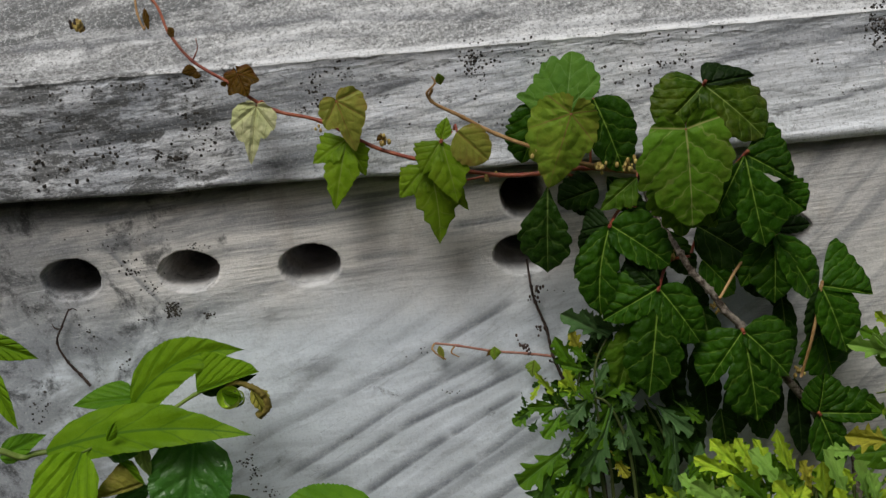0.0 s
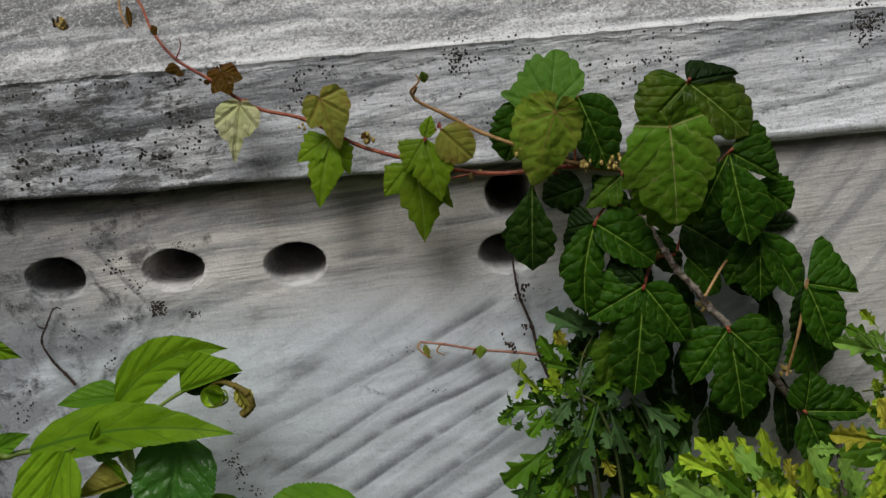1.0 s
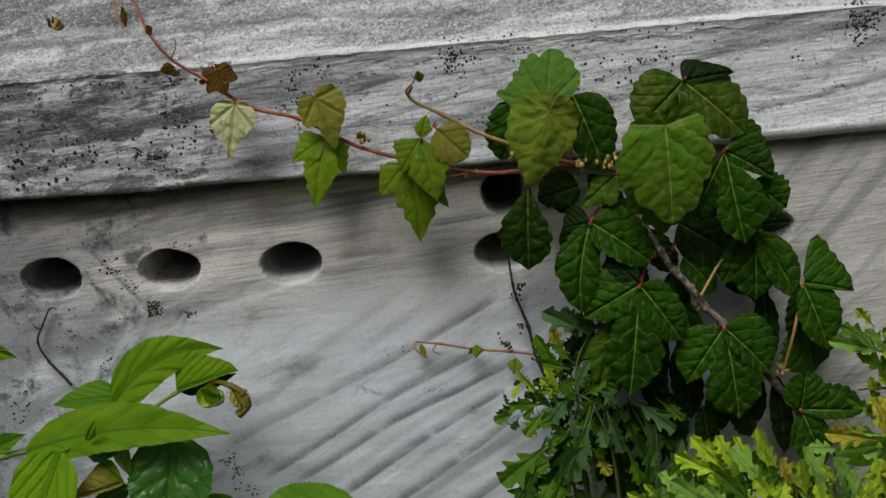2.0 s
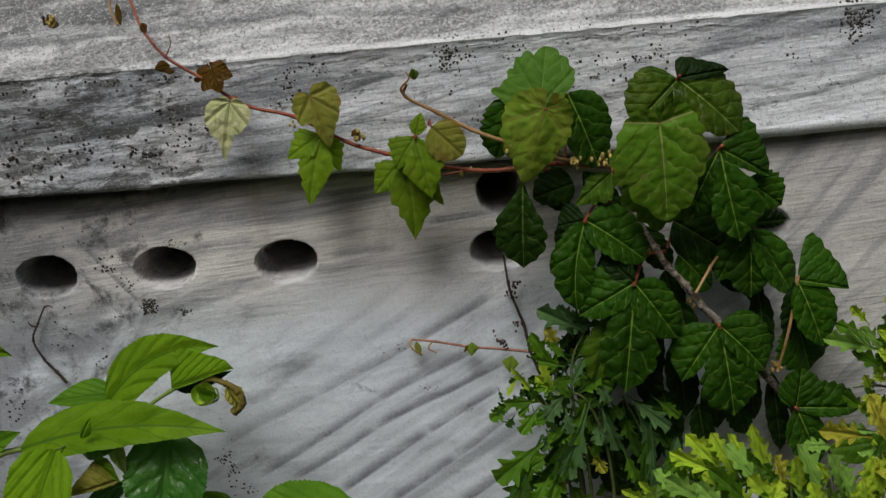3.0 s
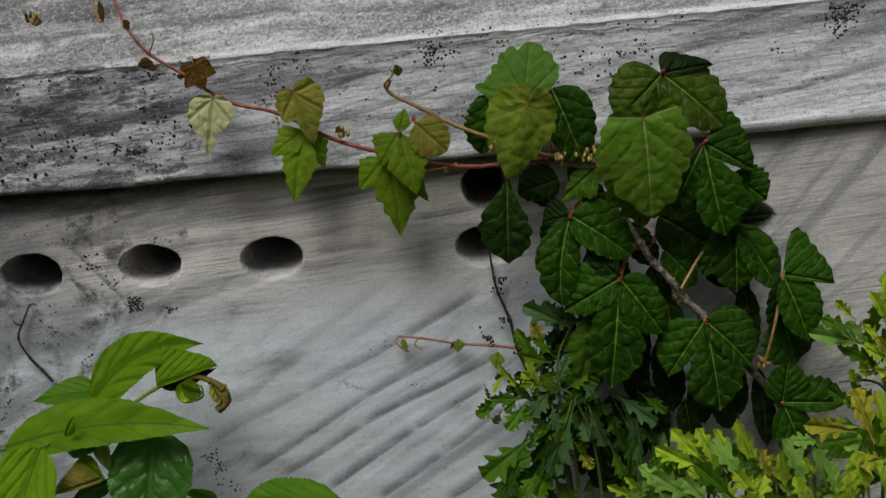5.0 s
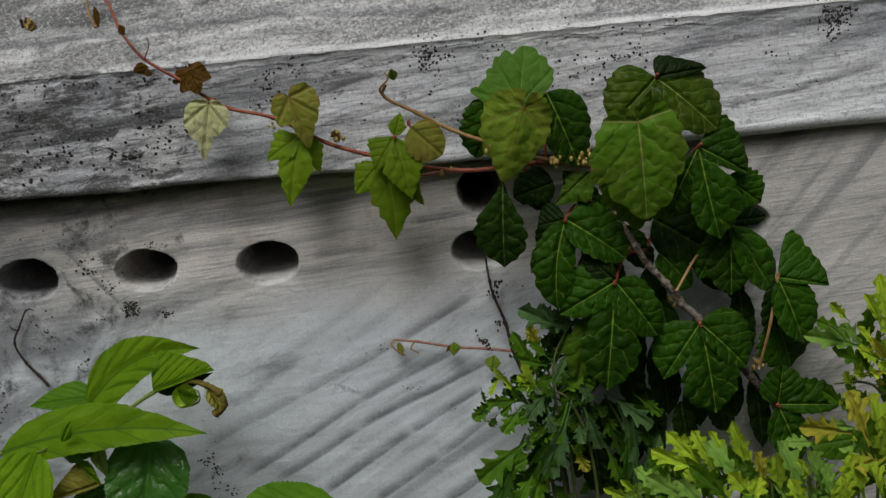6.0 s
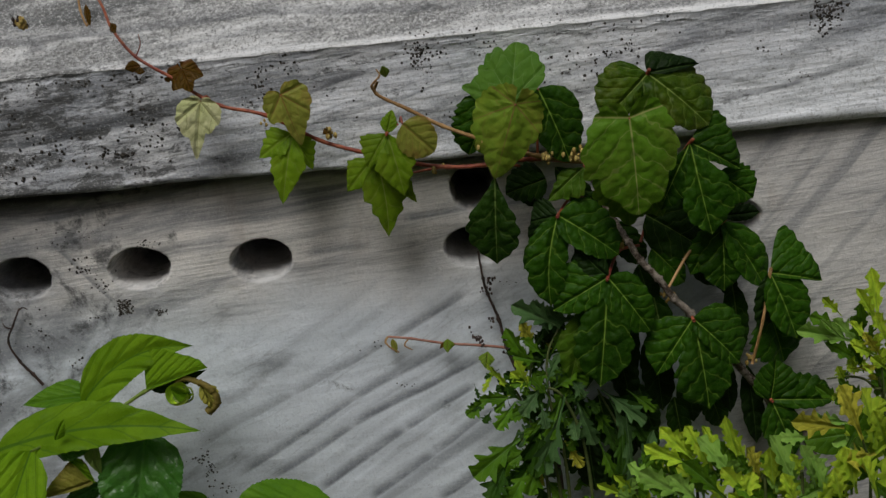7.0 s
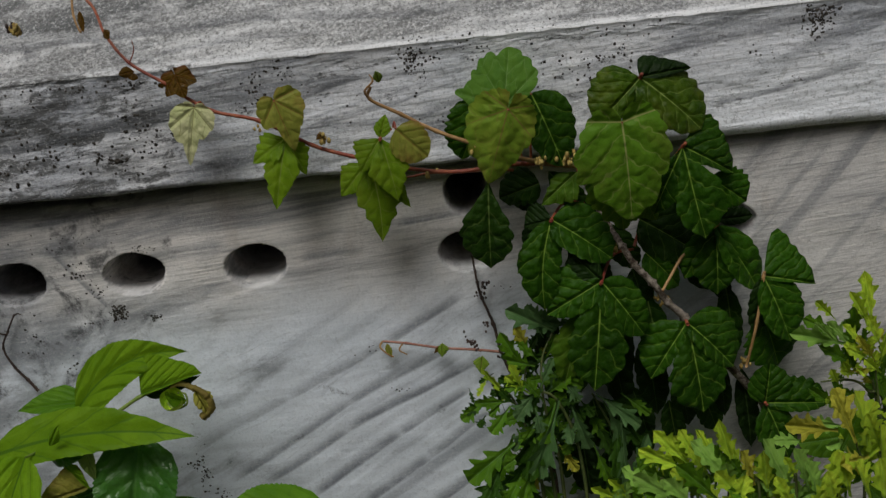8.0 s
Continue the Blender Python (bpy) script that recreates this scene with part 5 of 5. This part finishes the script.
def herb(plant, stems, leaves, seed, fill, keep, under, stalk=None):
    """Slender stems, and cut leaves: base, tip, half width and material."""
    rng = random.Random(seed)
    for points in stems:
        part("stem", tube("stem", points, 0.0018, 0.0008, stalk or STEM_HERB, 0.15, rng.random()), plant)
    for base, tip, half, mat in leaves:
        m, length = leaf_pose(base, tip, (rng.uniform(-0.5, 0.5), -1.0, rng.uniform(0.1, 0.9)))
        part("leaf", rng.choice(HERB_LEAVES[mat.name]), plant, m @ Matrix.Diagonal((half / 0.018, length / 0.05, length / 0.05, 1)))
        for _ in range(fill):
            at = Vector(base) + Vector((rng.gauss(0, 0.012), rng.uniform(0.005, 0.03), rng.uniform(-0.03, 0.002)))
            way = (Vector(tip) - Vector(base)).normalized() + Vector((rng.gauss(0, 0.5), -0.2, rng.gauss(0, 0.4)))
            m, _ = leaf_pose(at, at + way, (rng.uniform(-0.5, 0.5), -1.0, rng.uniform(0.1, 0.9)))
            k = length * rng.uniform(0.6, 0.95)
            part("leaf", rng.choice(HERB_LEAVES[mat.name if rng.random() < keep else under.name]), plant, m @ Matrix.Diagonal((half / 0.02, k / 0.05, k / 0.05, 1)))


mugwort = thing("feathery_herb", (0.1182, -0.0600, 0.0), "grey-green cut-leaved herb growing at the foot of the wall", "herb", "cut-leaved herbs")
# most fill leaves here take the darker green that stands in for shade
herb(mugwort, [
    [(0.1182, -0.0600, 0.0), (0.1175, -0.0500, 0.2270), (0.1051, -0.0550, 0.3089), (0.1063, -0.0500, 0.3502), (0.1198, -0.0450, 0.3767)],
    [(0.1182, -0.0600, 0.0), (0.1082, -0.0600, 0.2273), (0.0947, -0.0600, 0.2679), (0.0776, -0.0550, 0.3168), (0.0726, -0.0580, 0.3240)],
    [(0.1388, -0.0600, 0.0), (0.1375, -0.0550, 0.2277), (0.1172, -0.0600, 0.3127), (0.0903, -0.0600, 0.3286), (0.0922, -0.0550, 0.3533)],
    [(0.1698, -0.0600, 0.0), (0.1710, -0.0550, 0.2190), (0.1683, -0.0500, 0.2678), (0.1494, -0.0500, 0.3138)],
    [(0.1027, -0.0600, 0.0), (0.0978, -0.0600, 0.2254), (0.0865, -0.0600, 0.2575), (0.0759, -0.0600, 0.2779)]], [
    ((0.1191, -0.0500, 0.3769), (0.0789, -0.0600, 0.4037), 0.0127, HERB_BLUE),
    ((0.1176, -0.0450, 0.3822), (0.0948, -0.0550, 0.4033), 0.0079, HERB_BLUE),
    ((0.0916, -0.0550, 0.3427), (0.0693, -0.0650, 0.3823), 0.0087, HERB_GREEN),
    ((0.0965, -0.0500, 0.3564), (0.0839, -0.0600, 0.3876), 0.0078, HERB_YELLOW),
    ((0.0989, -0.0600, 0.3493), (0.0759, -0.0700, 0.3605), 0.0097, HERB_GREEN),
    ((0.0747, -0.0600, 0.3203), (0.0508, -0.0700, 0.3548), 0.0048, HERB_LIME),
    ((0.0573, -0.0650, 0.3475), (0.0450, -0.0750, 0.3324), 0.0038, HERB_LIME),
    ((0.0771, -0.0600, 0.3179), (0.0428, -0.0700, 0.3230), 0.0077, HERB_GREEN),
    ((0.0742, -0.0620, 0.3147), (0.0543, -0.0720, 0.2937), 0.0096, HERB_GREEN),
    ((0.0670, -0.0600, 0.3188), (0.0545, -0.0700, 0.3101), 0.0068, HERB_GREEN),
    ((0.0992, -0.0700, 0.3320), (0.0764, -0.0800, 0.3088), 0.0105, HERB_BLUE),
    ((0.0925, -0.0600, 0.3230), (0.0716, -0.0700, 0.3461), 0.0077, HERB_LIME),
    ((0.0980, -0.0600, 0.3333), (0.0719, -0.0700, 0.3344), 0.0077, HERB_GREEN),
    ((0.1157, -0.0800, 0.3229), (0.0899, -0.0900, 0.2490), 0.0132, HERB_BLUE),
    ((0.1133, -0.0750, 0.3194), (0.0983, -0.0850, 0.2849), 0.0105, HERB_GREEN),
    ((0.1274, -0.0600, 0.3134), (0.1410, -0.0700, 0.2652), 0.0106, HERB_BLUE),
    ((0.1503, -0.0600, 0.3179), (0.1901, -0.0700, 0.2850), 0.0097, HERB_BLUE),
    ((0.1584, -0.0550, 0.3069), (0.1764, -0.0650, 0.2630), 0.0097, HERB_BLUE),
    ((0.1723, -0.0600, 0.2942), (0.1731, -0.0700, 0.2198), 0.0087, HERB_BLUE),
    ((0.1733, -0.0700, 0.2266), (0.1927, -0.0800, 0.2785), 0.0067, HERB_BLUE),
    ((0.1828, -0.0750, 0.2395), (0.2052, -0.0850, 0.2634), 0.0057, HERB_GREEN),
    ((0.1811, -0.0700, 0.2315), (0.1873, -0.0800, 0.2637), 0.0067, HERB_GREEN),
    ((0.0754, -0.0650, 0.2803), (0.0291, -0.0750, 0.2501), 0.0163, HERB_GREEN),
    ((0.0871, -0.0600, 0.2686), (0.0625, -0.0700, 0.2590), 0.0087, HERB_GREEN),
    ((0.0942, -0.0650, 0.2703), (0.0780, -0.0750, 0.2266), 0.0125, HERB_GREEN),
    ((0.0808, -0.0600, 0.2467), (0.0602, -0.0700, 0.2199), 0.0116, HERB_GREEN),
    ((0.1015, -0.0600, 0.3005), (0.0814, -0.0700, 0.2794), 0.0097, HERB_GREEN),
    ((0.0968, -0.0550, 0.2959), (0.0714, -0.0650, 0.2724), 0.0078, HERB_BLUE),
    ((0.1098, -0.0500, 0.3391), (0.1404, -0.0600, 0.3242), 0.0108, HERB_GREEN),
    ((0.1215, -0.0550, 0.3347), (0.1366, -0.0650, 0.3131), 0.0078, HERB_BLUE),
    ((0.1084, -0.0450, 0.3481), (0.1207, -0.0550, 0.3721), 0.0069, HERB_GREEN),
    ((0.1022, -0.0550, 0.3525), (0.0871, -0.0650, 0.3734), 0.0078, HERB_GREEN),
    ((0.1166, -0.0500, 0.2668), (0.1305, -0.0600, 0.2423), 0.0078, HERB_YELLOW),
    ((0.1087, -0.0500, 0.3174), (0.1293, -0.0600, 0.3360), 0.0098, HERB_GREEN),
    ((0.1134, -0.0450, 0.2928), (0.1316, -0.0550, 0.2734), 0.0088, HERB_GREEN),
    ((0.1026, -0.0450, 0.2826), (0.1208, -0.0550, 0.3184), 0.0088, HERB_GREEN),
    ((0.0890, -0.0580, 0.3007), (0.0627, -0.0680, 0.3020), 0.0068, HERB_GREEN),
    ((0.1491, -0.0400, 0.2592), (0.1617, -0.0500, 0.2230), 0.0089, HERB_GREEN),
    ((0.1429, -0.0400, 0.2991), (0.1580, -0.0500, 0.2687), 0.0089, HERB_GREEN),
    ((0.0944, -0.0500, 0.2348), (0.1126, -0.0600, 0.2097), 0.0098, HERB_GREEN),
    ((0.0696, -0.0600, 0.2308), (0.0473, -0.0700, 0.2182), 0.0087, HERB_GREEN),
    ((0.1613, -0.0500, 0.2115), (0.1759, -0.0600, 0.2438), 0.0068, HERB_GREEN),
    ((0.1035, -0.0700, 0.3182), (0.0910, -0.0800, 0.3421), 0.0076, HERB_GREEN),
    ((0.1018, -0.0600, 0.3276), (0.1128, -0.0700, 0.3573), 0.0068, HERB_BLUE),
    ((0.0847, -0.0660, 0.3316), (0.0775, -0.0760, 0.3574), 0.0067, HERB_LIME),
    ((0.1094, -0.0450, 0.3695), (0.1015, -0.0550, 0.3896), 0.0059, HERB_BLUE),
    ((0.0952, -0.0750, 0.3157), (0.0979, -0.0850, 0.2957), 0.0076, HERB_BLUE),
    ((0.0781, -0.0600, 0.2915), (0.0861, -0.0700, 0.2735), 0.0077, HERB_GREEN),
    ((0.1758, -0.0450, 0.3094), (0.2012, -0.0550, 0.2894), 0.0069, HERB_GREEN),
    ((0.1302, -0.0500, 0.2824), (0.1200, -0.0600, 0.2601), 0.0068, HERB_GREEN)], 5, 2, 0.3, HERB_SHADE)
bush = thing("lime_herb", (0.2752, -0.2000, 0.0), "lime-green cut-leaved herb growing in front of the marble wall", "herb", "cut-leaved herbs")
herb(bush, [
    [(0.2174, -0.1400, 0.0), (0.2152, -0.1400, 0.2448), (0.2149, -0.1400, 0.2772)],
    [(0.2406, -0.1600, 0.0), (0.2408, -0.1600, 0.2526), (0.2460, -0.1600, 0.2776)],
    [(0.2625, -0.1800, 0.0), (0.2603, -0.1800, 0.2612), (0.2561, -0.1800, 0.2791)],
    [(0.2865, -0.1900, 0.0), (0.2866, -0.1900, 0.2636), (0.2845, -0.1900, 0.2836)],
    [(0.3144, -0.2000, 0.0), (0.3144, -0.2000, 0.2659), (0.3135, -0.2000, 0.2904)],
    [(0.3404, -0.1800, 0.0), (0.3450, -0.1800, 0.2519), (0.3378, -0.1800, 0.3073)],
    [(0.1880, -0.1200, 0.0), (0.1907, -0.1200, 0.2368), (0.2011, -0.1200, 0.2545)],
    [(0.3964, -0.1100, 0.0), (0.3937, -0.1100, 0.2147), (0.3814, -0.1100, 0.3431)],
    [(0.1650, -0.1400, 0.0), (0.1642, -0.1400, 0.2478), (0.1617, -0.1400, 0.2559)],
    [(0.3930, -0.1000, 0.0), (0.3903, -0.1000, 0.2752), (0.3780, -0.0850, 0.3444), (0.3726, -0.0800, 0.3478)],
    [(0.4033, -0.1000, 0.0), (0.3972, -0.1000, 0.2745), (0.3795, -0.1000, 0.3134), (0.3663, -0.0900, 0.3202), (0.3444, -0.0850, 0.3184)]], [
    ((0.3750, -0.0800, 0.3471), (0.3212, -0.0900, 0.3687), 0.0104, HERB_PALE),
    ((0.3582, -0.0850, 0.3537), (0.3374, -0.0950, 0.3769), 0.0042, HERB_PALE),
    ((0.3797, -0.1100, 0.3711), (0.3690, -0.1200, 0.4242), 0.0091, HERB_LIME),
    ((0.3763, -0.1100, 0.3765), (0.3598, -0.1200, 0.4087), 0.0064, HERB_LIME),
    ((0.3850, -0.1150, 0.3547), (0.3710, -0.1250, 0.3896), 0.0082, HERB_LIME),
    ((0.3775, -0.1100, 0.3511), (0.3542, -0.1200, 0.3822), 0.0064, HERB_LIME),
    ((0.3752, -0.1100, 0.3437), (0.3553, -0.1200, 0.3637), 0.0064, HERB_LIME),
    ((0.3803, -0.1150, 0.3451), (0.3617, -0.1250, 0.3708), 0.0064, HERB_YELLOW),
    ((0.3849, -0.1100, 0.3376), (0.3897, -0.1200, 0.3711), 0.0073, HERB_LIME),
    ((0.3769, -0.1000, 0.3320), (0.3607, -0.1100, 0.3452), 0.0055, HERB_LIME),
    ((0.3873, -0.1100, 0.3322), (0.3710, -0.1200, 0.3479), 0.0073, HERB_LIME),
    ((0.4014, -0.1000, 0.3268), (0.4011, -0.1100, 0.3814), 0.0092, HERB_LIME),
    ((0.3297, -0.2000, 0.3150), (0.3096, -0.2100, 0.3650), 0.0139, HERB_YELLOW),
    ((0.3427, -0.1900, 0.3065), (0.3360, -0.2000, 0.3544), 0.0116, HERB_LIME),
    ((0.3624, -0.1000, 0.2915), (0.3274, -0.1100, 0.3241), 0.0065, HERB_GREEN),
    ((0.3546, -0.1200, 0.2907), (0.3144, -0.1300, 0.3031), 0.0099, HERB_PALE),
    ((0.3542, -0.1900, 0.2760), (0.3520, -0.2000, 0.3269), 0.0108, HERB_LIME),
    ((0.3937, -0.0900, 0.3025), (0.3856, -0.1000, 0.3388), 0.0065, HERB_GREEN),
    ((0.3996, -0.1000, 0.2849), (0.3874, -0.1100, 0.3270), 0.0083, HERB_GREEN),
    ((0.2162, -0.1300, 0.2700), (0.1731, -0.1400, 0.2977), 0.0107, HERB_LIME),
    ((0.2173, -0.1300, 0.2736), (0.1878, -0.1400, 0.3109), 0.0098, HERB_LIME),
    ((0.2259, -0.1300, 0.2753), (0.2084, -0.1400, 0.3077), 0.0080, HERB_LIME),
    ((0.2315, -0.1300, 0.2694), (0.2230, -0.1400, 0.3102), 0.0071, HERB_GREEN),
    ((0.2512, -0.1500, 0.2721), (0.2342, -0.1600, 0.3230), 0.0078, HERB_LIME),
    ((0.2435, -0.1600, 0.2677), (0.2157, -0.1700, 0.3128), 0.0112, HERB_PALE),
    ((0.2561, -0.1800, 0.2766), (0.2478, -0.1900, 0.3095), 0.0092, HERB_YELLOW),
    ((0.2673, -0.1800, 0.2654), (0.2611, -0.1900, 0.3076), 0.0109, HERB_LIME),
    ((0.2821, -0.1900, 0.2690), (0.2652, -0.2000, 0.3215), 0.0108, HERB_PALE),
    ((0.2930, -0.2000, 0.2780), (0.2836, -0.2100, 0.3185), 0.0098, HERB_PALE),
    ((0.3121, -0.2000, 0.2710), (0.3122, -0.2100, 0.3145), 0.0106, HERB_LIME),
    ((0.3215, -0.2100, 0.2753), (0.3118, -0.2200, 0.3137), 0.0113, HERB_LIME),
    ((0.3379, -0.2100, 0.2686), (0.3248, -0.2200, 0.3095), 0.0121, HERB_LIME),
    ((0.3067, -0.2200, 0.2726), (0.2969, -0.2300, 0.3081), 0.0096, HERB_LIME),
    ((0.3010, -0.2000, 0.2673), (0.2931, -0.2100, 0.3071), 0.0098, HERB_PALE),
    ((0.1990, -0.1700, 0.2626), (0.1611, -0.1800, 0.2959), 0.0119, HERB_PALE),
    ((0.1804, -0.1600, 0.2618), (0.1577, -0.1700, 0.2962), 0.0086, HERB_PALE),
    ((0.2053, -0.1000, 0.2411), (0.1950, -0.1100, 0.2763), 0.0074, HERB_GREEN),
    ((0.2102, -0.1000, 0.2378), (0.2163, -0.1100, 0.2687), 0.0065, HERB_GREEN),
    ((0.2311, -0.1700, 0.2590), (0.1992, -0.1800, 0.2997), 0.0110, HERB_GREEN),
    ((0.2512, -0.1800, 0.2596), (0.2243, -0.1900, 0.2970), 0.0101, HERB_LIME),
    ((0.1615, -0.1400, 0.2507), (0.1323, -0.1500, 0.2716), 0.0062, HERB_LIME),
    ((0.1672, -0.1400, 0.2501), (0.1467, -0.1500, 0.2773), 0.0053, HERB_LIME),
    ((0.1588, -0.1200, 0.2349), (0.1680, -0.1300, 0.2658), 0.0054, HERB_GREEN),
    ((0.2202, -0.1500, 0.2600), (0.1953, -0.1600, 0.2857), 0.0096, HERB_LIME),
    ((0.2325, -0.1400, 0.2639), (0.2144, -0.1500, 0.2965), 0.0088, HERB_LIME),
    ((0.2470, -0.1400, 0.2727), (0.2317, -0.1500, 0.2997), 0.0079, HERB_GREEN),
    ((0.2820, -0.1700, 0.2687), (0.2587, -0.1800, 0.2962), 0.0085, HERB_GREEN),
    ((0.2959, -0.1700, 0.2672), (0.2813, -0.1800, 0.2962), 0.0085, HERB_LIME),
    ((0.3619, -0.1500, 0.2549), (0.3389, -0.1600, 0.2978), 0.0104, HERB_PALE),
    ((0.3460, -0.2200, 0.2683), (0.3369, -0.2300, 0.3121), 0.0119, HERB_LIME),
    ((0.3645, -0.1200, 0.2501), (0.3507, -0.1300, 0.2930), 0.0081, HERB_GREEN),
    ((0.3669, -0.1600, 0.2747), (0.3486, -0.1700, 0.3113), 0.0103, HERB_LIME),
    ((0.3807, -0.1600, 0.2833), (0.3710, -0.1700, 0.3382), 0.0112, HERB_LIME),
    ((0.2079, -0.1800, 0.2619), (0.1840, -0.1900, 0.2945), 0.0101, HERB_PALE),
    ((0.2369, -0.1900, 0.2616), (0.2435, -0.2000, 0.2931), 0.0091, HERB_LIME),
    ((0.2595, -0.1900, 0.2616), (0.2345, -0.2000, 0.2844), 0.0091, HERB_GREEN),
    ((0.2786, -0.2000, 0.2624), (0.2668, -0.2100, 0.2957), 0.0090, HERB_LIME),
    ((0.2885, -0.2100, 0.2668), (0.3024, -0.2200, 0.2921), 0.0089, HERB_LIME)], 9, 3, 0.65, HERB_GREEN)
oval_leaf(bush, (0.3665, -0.0900, 0.2667), (0.3189, -0.1000, 0.2689), 0.0102, 0.0157, HERB_GREEN, 140, outline="round", bite=0.02)
